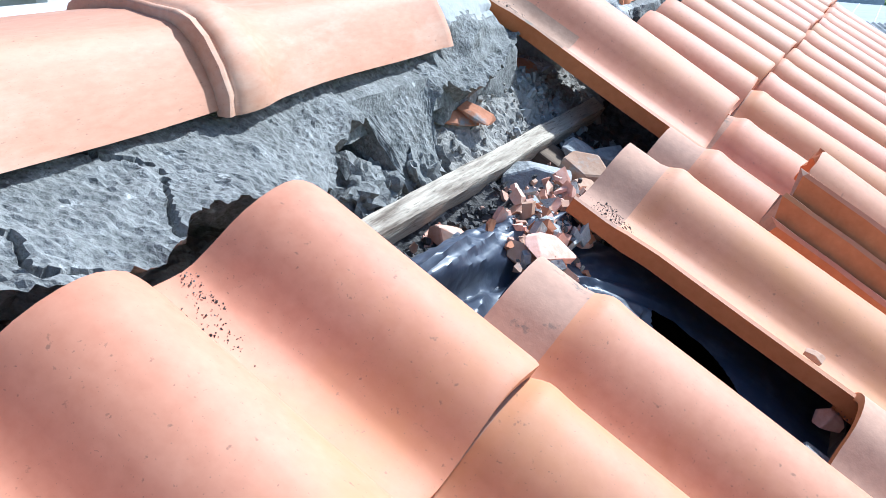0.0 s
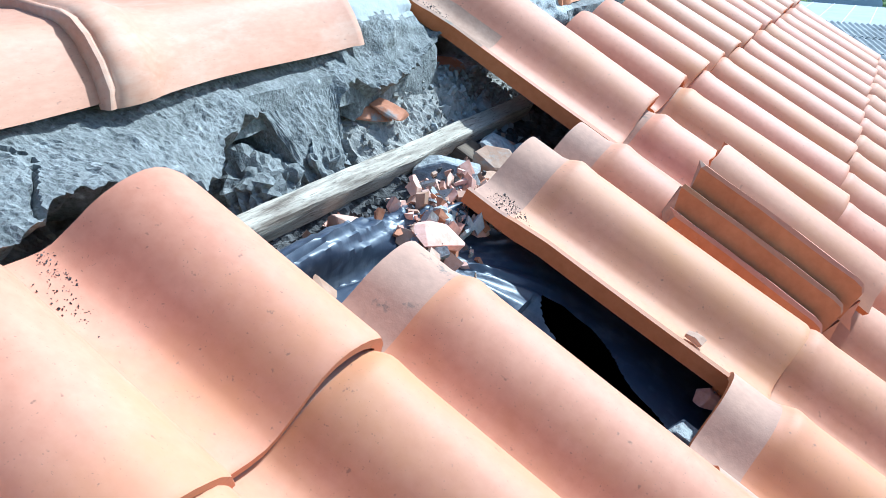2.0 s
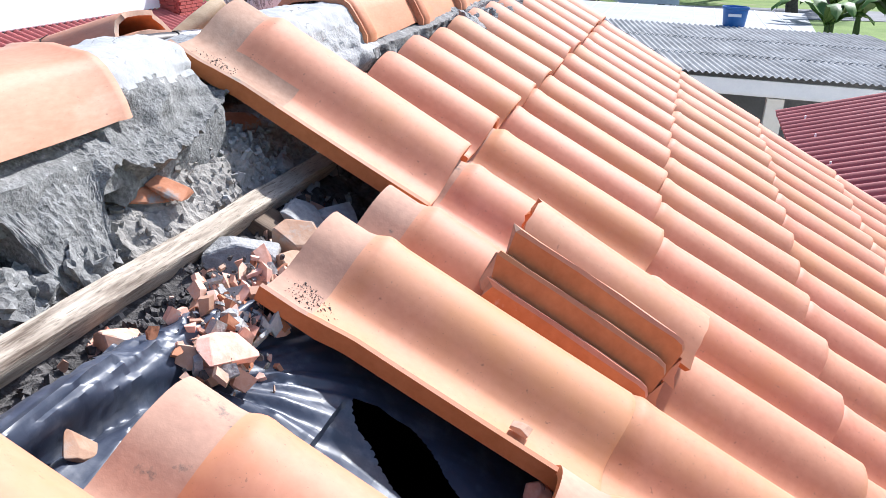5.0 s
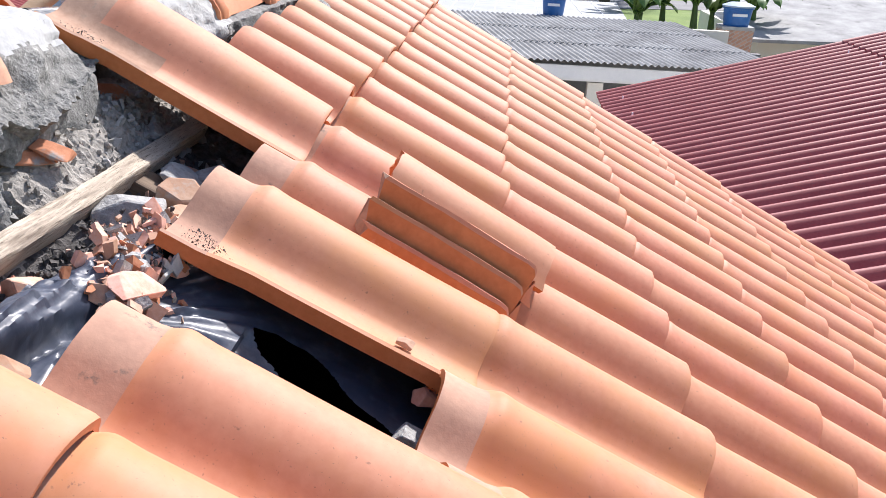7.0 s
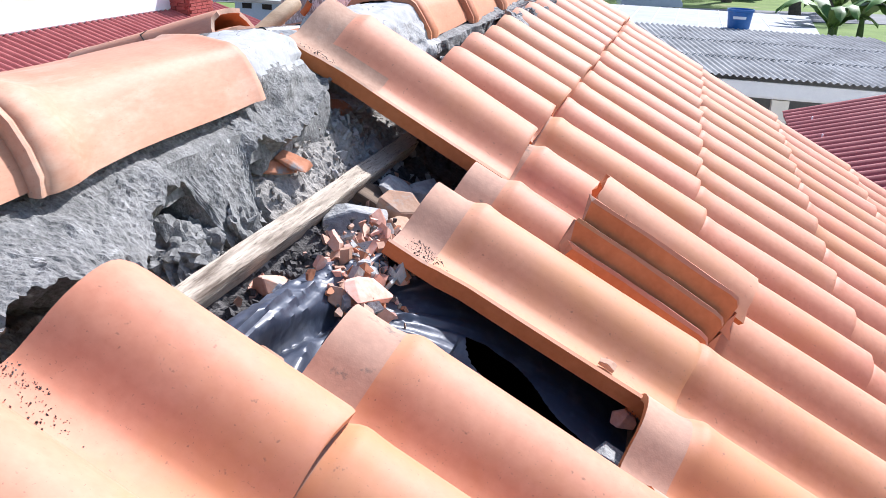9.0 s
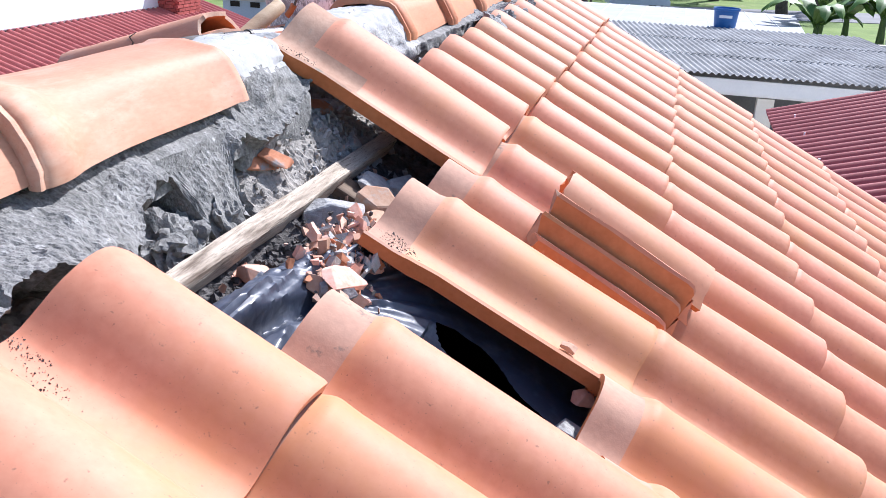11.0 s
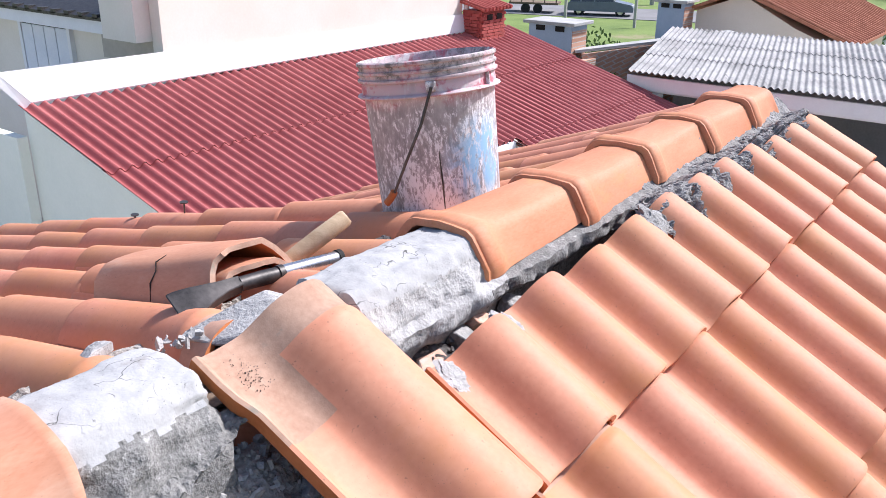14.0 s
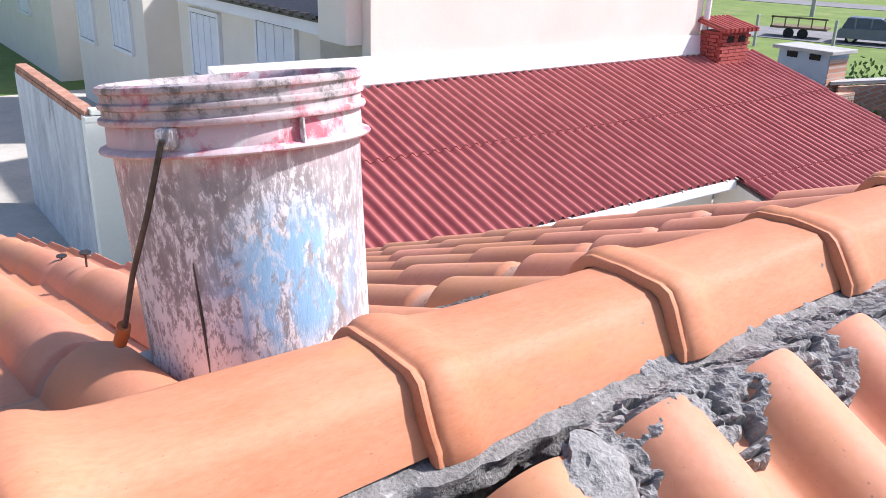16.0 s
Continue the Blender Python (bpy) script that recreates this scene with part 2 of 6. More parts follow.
ASPHALT = material("asphalt", (0.16, 0.16, 0.165), (0.24, 0.24, 0.245), 0.9, 0.6, 20, 0.3, 0.01)
EARTH = material("bare_yard", (0.40, 0.375, 0.32), (0.54, 0.51, 0.45), 0.95, 0.6, 8, 0.4, 0.03)
LEAF = material("leaf", (0.035, 0.075, 0.018), (0.09, 0.16, 0.035), 0.6, 4, 30, 0.1, vary=0.2)
LEAF_BIG = material("banana_leaf", (0.06, 0.13, 0.025), (0.13, 0.23, 0.05), 0.5, 4, 30, 0.1, vary=0.2)
BARK = material("bark", (0.06, 0.045, 0.035), (0.15, 0.12, 0.095), 0.95, 6, 40, 0.5, 0.02)
GLASS = material("dark_window_glass", (0.03, 0.035, 0.045), (0.06, 0.07, 0.085), 0.1, 2, 20, 0.0, spec=0.7)
SHUTTER = material("white_shutter", (0.66, 0.70, 0.77), (0.76, 0.79, 0.84), 0.6, 2, 30, 0.1)
RUBBER = material("black_rubber", (0.012, 0.012, 0.012), (0.03, 0.03, 0.03), 0.8, 5, 40, 0.1)

# ---- mesh helpers ----
def mesh_from(name, verts, faces, mats=(), smooth=False, faces_mat=None):
    me = bpy.data.meshes.new(name)
    me.from_pydata([tuple(v) for v in verts], [], faces)
    for m in (mats if isinstance(mats, (tuple, list)) else (mats,)):
        me.materials.append(m)
    if faces_mat is not None:
        me.polygons.foreach_set("material_index", faces_mat)
    me.polygons.foreach_set("use_smooth", [smooth] * len(me.polygons))
    if smooth:
        me.set_sharp_from_angle(angle=radians(48))
    me.update()
    return me

def thing(name, me, label="", category="", group="", kind="", m=None):
    ob = new(name, me)
    if m is not None:
        ob.matrix_world = m
    return tagged(ob, label, category, group, kind)

def part(name, me, parent, label="", m=None):
    """A mesh as a part of parent; m is its pose in the parent's own space."""
    ob = new(name, me)
    ob.parent = parent
    if m is not None:
        ob.matrix_local = m
    return tagged(ob, label) if label else ob

def bm_mesh(name, bm, mat, smooth=False):
    me = bpy.data.meshes.new(name)
    bmesh.ops.recalc_face_normals(bm, faces=bm.faces)
    bm.to_mesh(me)
    bm.free()
    me.materials.append(mat)
    me.polygons.foreach_set("use_smooth", [smooth] * len(me.polygons))
    if smooth:
        me.set_sharp_from_angle(angle=radians(40))
    return me

def box_mesh(name, lo, hi, mat, bevel=0.0):
    bm = bmesh.new()
    bmesh.ops.create_cube(bm, size=1)
    for v in bm.verts:
        v.co = Vector([lo[i] + (v.co[i] + 0.5) * (hi[i] - lo[i]) for i in range(3)])
    if bevel:
        bmesh.ops.bevel(bm, geom=bm.edges[:], offset=bevel, segments=2, affect="EDGES", profile=0.5)
    return bm_mesh(name, bm, mat)

def poly_prism(name, pts, direction, mat):
    """A flat polygon swept along a direction."""
    n = len(pts)
    d = Vector(direction)
    v = [Vector(p) for p in pts] + [Vector(p) + d for p in pts]
    f = [tuple(range(n)), tuple(range(2 * n - 1, n - 1, -1))] + [(i, i + n, (i + 1) % n + n, (i + 1) % n) for i in range(n)]
    bm = bmesh.new()
    vs = [bm.verts.new(p) for p in v]
    for q in f:
        bm.faces.new([vs[i] for i in q])
    return bm_mesh(name, bm, mat)

def lathe(name, profile, mat, seg=48, smooth=True, cap=False):
    verts, faces = [], []
    k = len(profile)
    for i in range(seg):
        a = 2 * math.pi * i / seg
        verts += [(r * math.cos(a), r * math.sin(a), z) for r, z in profile]
    for i in range(seg):
        j = (i + 1) % seg
        faces += [(i * k + q, j * k + q, j * k + q + 1, i * k + q + 1) for q in range(k - 1)]
    if cap:
        faces += [tuple(i * k for i in range(seg))[::-1], tuple(i * k + k - 1 for i in range(seg))]
    return mesh_from(name, verts, faces, mat, smooth)

def tube(name, pts, r, mat, seg=10):
    """A round bar along points; r is one radius or one for each point."""
    pts = [Vector(p) for p in pts]
    rs = r if isinstance(r, (list, tuple)) else [r] * len(pts)
    verts, faces = [], []
    for i, p in enumerate(pts):
        d = (pts[min(i + 1, len(pts) - 1)] - pts[max(i - 1, 0)]).normalized()
        a = d.orthogonal().normalized() if abs(d.z) > 0.95 else d.cross(Vector((0, 0, 1))).normalized()
        b = d.cross(a)
        verts += [p + rs[i] * (math.cos(q) * a + math.sin(q) * b) for q in (2 * math.pi * j / seg for j in range(seg))]
    for i in range(len(pts) - 1):
        faces += [(i * seg + j, i * seg + (j + 1) % seg, (i + 1) * seg + (j + 1) % seg, (i + 1) * seg + j) for j in range(seg)]
    faces += [tuple(range(seg))[::-1], tuple(range((len(pts) - 1) * seg, len(pts) * seg))]
    return mesh_from(name, verts, faces, mat, True)

def fbm(x, y, z=0.0, o=4):
    return noise.fractal(Vector((x, y, z)), 1.0, 2.0, o)

# ---- the tiled roof: frame of the two slopes ----
PITCH = radians(29)
CP, SP = math.cos(PITCH), math.sin(PITCH)
COL, ROW, LEN, FIRST = 0.188, 0.344, 0.405, 0.307
FL0 = -0.266                                  # the lower edge of one column of the front slope
def column(i):
    """Where a column of the front slope begins; beyond the opening they are laid a little closer."""
    return FL0 + (COL * i if i < 0 else 0.008 + 0.1836 * i)

def front(y, u, w=0.0):
    """A point of the front slope: along the ridge, down the slope, off the slope."""
    return Vector((u * CP + w * SP, y, -u * SP + w * CP))

def front_pose(y, u, w=0.0, dip=0.0):
    m = Matrix(((CP, 0, SP, 0), (0, 1, 0, 0), (-SP, 0, CP, 0), (0, 0, 0, 1)))
    m.translation = front(y, u, w)
    return m @ pose(0, 0, 0, 0, dip, 0)

PROFILE = tuple((v, h * 0.90 if h > .02 else h) for v, h in ((0, .014), (.005, .016), (.010, .011), (.016, .003), (.026, 0), (.045, 0), (.058, .001), (.067, .005), (.076, .014), (.084, .025), (.093, .037),
           (.104, .047), (.116, .054), (.129, .0585), (.141, .060), (.153, .0585), (.166, .053), (.178, .045), (.189, .033), (.198, .020), (.204, .010), (.209, .002), (.212, -.003)))

def tile_mesh(name, seed, mats, l0=0.0, l1=LEN, ragged=0.0, neck=True, thick=0.0115, cols=None, dusty=0.0):
    """A Portuguese roof tile: a channel and a barrel, a lower neck at its head. x runs from head to tail, y across."""
    rnd = random.Random(seed)
    pv = np.array(PROFILE)
    tang = np.gradient(pv, axis=0)
    nrm = np.stack([-tang[:, 1], tang[:, 0]], 1)
    nrm /= np.linalg.norm(nrm, axis=1)[:, None]
    low = pv - nrm * thick
    if cols is None:
        low[0], low[1], low[2] = (0.001, -.007), (.006, -.009), (.012, -.010)
    else:
        pv, low = pv[cols[0]:cols[1]], low[cols[0]:cols[1]]
    ls = [l for l in (0.0, .02, .045, .056, .064, .070, .076, .084, .096, .11, .16, .22, .28, .34, .385, .397, .402, LEN) if l0 + .006 < l < l1 - .002]
    ls = [l0, *([l0 + .008, l0 + .022] if l0 > .05 else []), *[l for l in ls if l > l0 + (.03 if l0 > .05 else 0)], l1]
    n = len(pv)
    verts, faces, fm = [], [], []
    def scale(l):
        if l0 > .05 and neck:
            return 0.90 if l < l0 + .004 else 0.965 if l < l0 + .015 else 1.0
        if not neck:
            return 1.0
        return 0.83 if l < .05 else 0.83 + 0.22 * (l - .05) / .022 if l < .072 else 1.05 - 0.05 * min(1, (l - .072) / .02)
    for side, pr in ((0, pv), (1, low)):
        for k, l in enumerate(ls):
            s = scale(l)
            for i, (v, h) in enumerate(pr):
                e = 0.0
                if ragged and k == 0:
                    e = ragged * (rnd.random() - 0.3) if i % 2 == 0 else ragged * 0.4 * rnd.random()
                if ragged and k == len(ls) - 1:
                    e = ragged * 0.4 * (rnd.random() - 0.5)
                wob = 0.0012 * math.sin(v * 31 + seed + l * 9)
                tail = 0.0016 * math.sin(v * 60 + seed * 2.1) if k == len(ls) - 1 else 0.0
                drop = (-0.0015 if side == 0 else 0.001) if k == len(ls) - 1 else 0.0
                jog = -0.007 * (1 - min(1, max(0, (l - .075) / .03))) if v < .02 and neck and l0 < .05 else 0.0
                y = v * (0.985 if s < 0.95 and v > .1 and l0 < .05 else 1.0) + jog
                verts.append((l + e + tail, y, (h * s if h > 0 else h) + wob + drop))
    m = len(ls)
    idx = lambda side, k, i: side * m * n + k * n + i
    for k in range(m - 1):
        head = neck and ls[k] < .05
        for i in range(n - 1):
            faces.append((idx(0, k, i), idx(0, k + 1, i), idx(0, k + 1, i + 1), idx(0, k, i + 1)))
            fm.append(1 if head or (dusty and i < 8 and ls[k] < dusty) else 0)
            faces.append((idx(1, k, i), idx(1, k, i + 1), idx(1, k + 1, i + 1), idx(1, k + 1, i)))
            fm.append(2)
        for i, flip in ((0, 0), (n - 1, 1)):
            q = (idx(0, k, i), idx(1, k, i), idx(1, k + 1, i), idx(0, k + 1, i))
            faces.append(q[::-1] if flip else q)
            fm.append(2)
    for k, flip in ((0, 1), (m - 1, 0)):
        for i in range(n - 1):
            q = (idx(0, k, i), idx(0, k, i + 1), idx(1, k, i + 1), idx(1, k, i))
            faces.append(q[::-1] if not flip else q)
            fm.append(0 if k else 2)
    return mesh_from(name, verts, faces, mats, True, fm)

TILE_MATS = (CLAY, CLAY_HEAD, CLAY_RAW)
TILES = [tile_mesh("roof_tile", s, TILE_MATS) for s in (1, 2, 3, 4)]
CUT_TILES = [tile_mesh("cut_roof_tile", s, TILE_MATS, l0=c) for s, c in ((5, .165), (6, .158), (7, .172))]
LONG_CUT = tile_mesh("cut_roof_tile", 8, TILE_MATS, l0=.185)
SHORT_CUT = {i: tile_mesh("cut_roof_tile", 20 + i, TILE_MATS, l0=c) for i, c in ((2, .160), (3, .147), (4, .137), (5, .145), (6, .140), (7, .145))}      # heads that reach closer to the ridge

# ---- the roof over the attic ----
def sheet(name, pts_rows, mat, thick=0.0, smooth=False):
    """A grid of points as one sheet."""
    r, c = len(pts_rows), len(pts_rows[0])
    verts = [p for row in pts_rows for p in row]
    faces = [(i * c + j, i * c + j + 1, (i + 1) * c + j + 1, (i + 1) * c + j) for i in range(r - 1) for j in range(c - 1)]
    return mesh_from(name, verts, faces, mat, smooth)

Y0, Y1 = -2.9, 1.79                          # ends of the ridge
ROWS_FRONT, ROWS_BACK = 11, 9
# roof boarding of the front slope, with the opening where tiles are off
def boarding_front():
    bm = bmesh.new()
    ys, us = (Y0, -1.52, -0.27, Y1 - 0.03), (0.085, 0.10, 0.62, ROWS_FRONT * ROW + 0.2)
    for i in range(3):
        for j in range(3):
            if i == 1 and j < 2:
                continue
            vs = [bm.verts.new(front(y, u, w)) for y, u, w in ((ys[i], us[j], -.035), (ys[i + 1], us[j], -.035), (ys[i + 1], us[j + 1], -.035), (ys[i], us[j + 1], -.035))]
            f = bm.faces.new(vs)
            r = bmesh.ops.extrude_face_region(bm, geom=[f])
            for v in r["geom"]:
                if isinstance(v, bmesh.types.BMVert):
                    v.co += Vector((-SP, 0, -CP)) * 0.03
    return bm_mesh("roof_front", bm, WOOD_DARK)
roof_front = thing("roof_front", boarding_front(), "front slope of a terracotta tiled roof, partly opened for repair", "roof", kind="structure")

# the far slope lies flatter at the near end and falls off more steeply towards the far gable
def back_blend(y):
    a = min(1.0, max(0.0, (y - 0.52) / 0.14))
    return a * a * (3 - 2 * a)
def back_pitch(y):
    return radians(15 + 7 * back_blend(y))
BACK_X = -0.17
def back(y, u, w=0.0):
    p = back_pitch(y)
    return Vector((BACK_X - u * math.cos(p) - w * math.sin(p), y, -0.008 + 0.004 * back_blend(y) - u * math.sin(p) + w * math.cos(p)))
def back_pose(y, u, w=0.0, dip=0.0):
    p = back_pitch(y)
    c, s = math.cos(p), math.sin(p)
    m = Matrix(((-c, 0, -s, 0), (0, -1, 0, 0), (-s, 0, c, 0), (0, 0, 0, 1)))
    m.translation = back(y, u, w)
    return m @ pose(0, 0, 0, 0, dip, 0)
ys = [Y0 + (Y1 - Y0) * i / 40 for i in range(41)]
roof_back = thing("roof_back", sheet("roof_back", [[back(y, u, -.05) for y in ys] for u in (-0.05, 1.0, 2.0, ROWS_BACK * ROW + 0.1)], WOOD_DARK), "back slope of a terracotta tiled roof", "roof", kind="structure")

# walls of the house under the roof
house_wall = thing("house_wall", box_mesh("house_wall", (-2.9, Y0 + .15, -5.2), (3.1, Y0 + .35, -1.9), CREAM), "cream rendered wall of the house under the roof", "wall", kind="structure")
for lo, hi in (((-2.9, Y1 - .5, -5.2), (3.1, Y1 - .3, -1.9)), ((-2.9, Y0 + .35, -5.2), (-2.7, Y1 - .5, -1.7)), ((2.9, Y0 + .35, -5.2), (3.1, Y1 - .5, -1.9))):
    thing("house_wall", box_mesh("house_wall", lo, hi, CREAM), "cream rendered wall of the house under the roof", "wall", kind="structure")

# attic under the opening: an added box, its darkness painted near-black
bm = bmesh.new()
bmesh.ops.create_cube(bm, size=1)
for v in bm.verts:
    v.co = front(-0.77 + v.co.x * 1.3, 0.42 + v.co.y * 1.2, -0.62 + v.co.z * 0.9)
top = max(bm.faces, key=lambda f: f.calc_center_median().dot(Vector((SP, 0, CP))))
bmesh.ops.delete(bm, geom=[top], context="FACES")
thing("attic", bm_mesh("attic", bm, DARK), "black box standing in for the unlit attic under the opened roof", "attic", kind="structure")

# ---- ridge: mortar core, ridge tiles ----
CAP = ((0.0, 0.0), (-.007, .016), (-.018, .035), (-.029, .054), (-.039, .0665), (-.051, .0725), (-.076, .0745), (-.100, .0765), (-.124, .0745), (-.149, .0725), (-.161, .0665), (-.171, .054), (-.182, .035), (-.193, .016), (-.2, 0.0))
def ridge_tile_mesh(name, seed, length=0.43, scale=1.0, broken=0.0, mat=CLAY_CAP):
    """A ridge tile: an arch with a thick rolled collar at its near end. y runs along."""
    rnd = random.Random(seed)
    pv = np.array(CAP)
    mid = np.array((-.1, .015))
    ls = [(0, 1.12), (.002, 1.165), (.006, 1.172), (.008, 1.148), (.0105, 1.150), (.0125, 1.185), (.020, 1.225), (.031, 1.245), (.042, 1.235), (.054, 1.185), (.066, 1.11), (.082, 1.045), (.11, 1.00), *[(l, 1.0 - l * .155) for l in (.15, .20, .25, .30, .35) if l < length - .02], (length - .022, .94), (length - .015, .975), (length - .007, .985), (length - .001, .97), (length, .94)]
    n, m = len(pv), len(ls)
    verts, faces = [], []
    for side in (0, 1):
        for k, (l, s) in enumerate(ls):
            for i, (x, z) in enumerate(pv):
                s2 = s * scale - (0.10 if side else 0)
                if side and s > 1.05:
                    s2 = 1.0 * scale - 0.04
                e = broken * (rnd.random() - .5) if k == m - 1 and broken else 0
                px, pz = mid + (np.array((x, z)) - mid) * np.array((s2 if z > .02 or s2 < 1 else 1 + (s2 - 1) * (.45 + 27 * z), s2 if z > .02 else 1.0))
                verts.append((px, l + e + 0.002 * math.sin(i * 1.3 + seed), pz + 0.0015 * math.sin(l * 17 + i + seed)))
    idx = lambda side, k, i: side * m * n + k * n + i
    for k in range(m - 1):
        for i in range(n - 1):
            faces.append((idx(0, k, i), idx(0, k, i + 1), idx(0, k + 1, i + 1), idx(0, k + 1, i)))
            faces.append((idx(1, k, i), idx(1, k + 1, i), idx(1, k + 1, i + 1), idx(1, k, i + 1)))
        faces.append((idx(0, k, 0), idx(0, k + 1, 0), idx(1, k + 1, 0), idx(1, k, 0)))
        faces.append((idx(0, k, n - 1), idx(1, k, n - 1), idx(1, k + 1, n - 1), idx(0, k + 1, n - 1)))
    for k in (0, m - 1):
        for i in range(n - 1):
            q = (idx(0, k, i), idx(1, k, i), idx(1, k, i + 1), idx(0, k, i + 1))
            faces.append(q if k == 0 else q[::-1])
    return mesh_from(name, verts, faces, (mat,), True)

def core_mesh(name, y0, y1, mat, amp, scale=0.93, deep=0.06, foot=0.012):
    """The mortar bed under ridge tiles: a rounded, rough bar."""
    pv = ([(foot, -deep), (0.004, -.02)] if foot > 0 else [(foot, -deep), (foot + .022, -.062), (.000, -.050), (.008, -.038), (.007, -.014)]) + [(-.1 + (x + .1) * scale, z * scale - .004) for x, z in CAP] + [(-.204, -.02), (-.21, -deep)]
    ny = max(4, int((y1 - y0) / 0.009))
    fine = []
    for a, b in zip(pv[:-1], pv[1:]):
        fine += [(a[0] + (b[0] - a[0]) * q / 4, a[1] + (b[1] - a[1]) * q / 4) for q in range(4)]
    fine.append(pv[-1])
    n = len(fine)
    verts, faces = [], []
    for k in range(ny + 1):
        y = y0 + (y1 - y0) * k / ny
        end = 0.03 * (1 if k in (0, ny) else 0)
        for i, (x, z) in enumerate(fine):
            coarse = 1.0 if isinstance(mat, tuple) is False or z > 0.04 else 2.2
            d = coarse * (amp * fbm(x * 14 + 3, y * 14, z * 14) + amp * 0.5 * fbm(x * 45, y * 45, z * 45)) + (coarse - 1) * amp * 0.4 * fbm(x * 110, y * 110, z * 110, 2)
            r = Vector((x + .1, 0, z + .02)).normalized()
            e = amp * 1.5 * fbm(x * 30, 7.7, z * 30) if k in (0, ny) else 0
            verts.append((x + r.x * (d - end * .4), y + e, z + r.z * (d - end * .4)))
    for k in range(ny):
        faces += [(k * n + i, k * n + i + 1, (k + 1) * n + i + 1, (k + 1) * n + i) for i in range(n - 1)]
    faces += [tuple(range(n))[::-1], tuple(range(ny * n, ny * n + n))]
    if isinstance(mat, tuple):
        fm = [1 if fine[i][1] < 0.032 + 0.012 * fbm(k * .3, i * .1) else 0 for k in range(ny) for i in range(n - 1)] + [1, 1]
        return mesh_from(name, verts, faces, mat, True, fm)
    return mesh_from(name, verts, faces, mat, True)

ridge = thing("ridge", core_mesh("ridge", -0.02, Y1 - 0.03, MORTAR, 0.011, 0.72, 0.15, -0.040), "mortared ridge line of the roof with overlapping ridge tiles", "ridge", kind="structure")
ridge_near = thing("ridge", core_mesh("ridge", Y0, -0.70, MORTAR, 0.005, 0.66), "mortared ridge line of the roof with overlapping ridge tiles", "ridge", kind="structure")
part("mortar_bed", core_mesh("mortar_bed", -0.80, -0.558, (MORTAR_BED, MORTAR), 0.005, 0.95, 0.085), ridge_near, "bare pale mortar bed with a broken end")
part("mortar_bed", core_mesh("mortar_bed", -0.30, 0.06, (MORTAR_BED, MORTAR_PALE), 0.0045, 0.92, 0.13, -0.035), ridge, "bare pale mortar bed with a broken end")
CAPS = [ridge_tile_mesh("ridge_tile", s) for s in (1, 2, 3)]
OLD_CAPS = [ridge_tile_mesh("ridge_tile", s, mat=CLAY_CAP_OLD) for s in (4, 5, 6)]
for i in range(5):
    part("ridge_tile", CAPS[i % 3] if i < 4 else ridge_tile_mesh("ridge_tile", 9, 0.27), ridge, m=pose(-0.012 + 0.002 * math.sin(i * 2.3), 0.360 * i, -0.009 + 0.0015 * math.cos(i * 3.1), 0.6, 0, 0.5 * math.sin(i * 1.7)))
for i in range(5):
    part("ridge_tile", OLD_CAPS[(i + 1) % 3], ridge_near, m=pose(0.003 * math.sin(i), -0.754 - 0.43 - 0.372 * i + 0.015, 0.002, 0.6, 0, 0))

# ---- tiles of the front slope ----
rt = random.Random(5)
SLIPPED = {(-2, 1): (-0.062, 0.010), (-3, 1): (-0.020, 0.0), (-5, 1): (-0.030, 0.0), (-1, 1): (-0.034, 0.018), (0, 1): (-0.008, 0.010)}     # tiles pushed aside next to the opening
def lay_front(i, j):
    slip = 0.026 if i <= -5 else 0.0
    y, u = column(i) + (0.02 if i <= -5 else 0), FIRST + ROW * j - LEN + slip
    me = rt.choice(TILES)
    y, u = y + SLIPPED.get((i, j), (0, 0))[0], u + SLIPPED.get((i, j), (0, 0))[1]
    if j == 0:
        me = LONG_CUT if i <= -6 else SHORT_CUT.get(i) or rt.choice(CUT_TILES)
    part("roof_tile", me, roof_front, m=front_pose(y + rt.uniform(-.003, .003), u + rt.uniform(-.005, .005), -0.016 + rt.uniform(-.001, .001), -math.degrees(0.016 / LEN)) @ pose(0, 0, 0, rt.uniform(-.6, .6), 0, rt.uniform(-.4, .4)))
OFF = {(-2, 0), (-3, 0), (-4, 0), (-5, 0), (-4, 1), (-1, 0)}
for i in range(-13, 11):
    for j in range(ROWS_FRONT):
        if (i, j) not in OFF:
            lay_front(i, j)
for k in range(-16, 8):
    for j in range(ROWS_BACK):
        y, u = 0.50 + COL * k, 0.385 + ROW * j - LEN - (0.055 if j == 0 else 0) + (0.075 if j == 0 and -0.75 < 0.50 + COL * k < -0.2 else 0)
        part("roof_tile", rt.choice(TILES), roof_back, m=back_pose(y + rt.uniform(-.005, .005), u + rt.uniform(-.015, .015), -0.016, -math.degrees(0.016 / LEN)) @ pose(0, 0, 0, rt.uniform(-1.2, 1.2), 0, rt.uniform(-1, 1)))

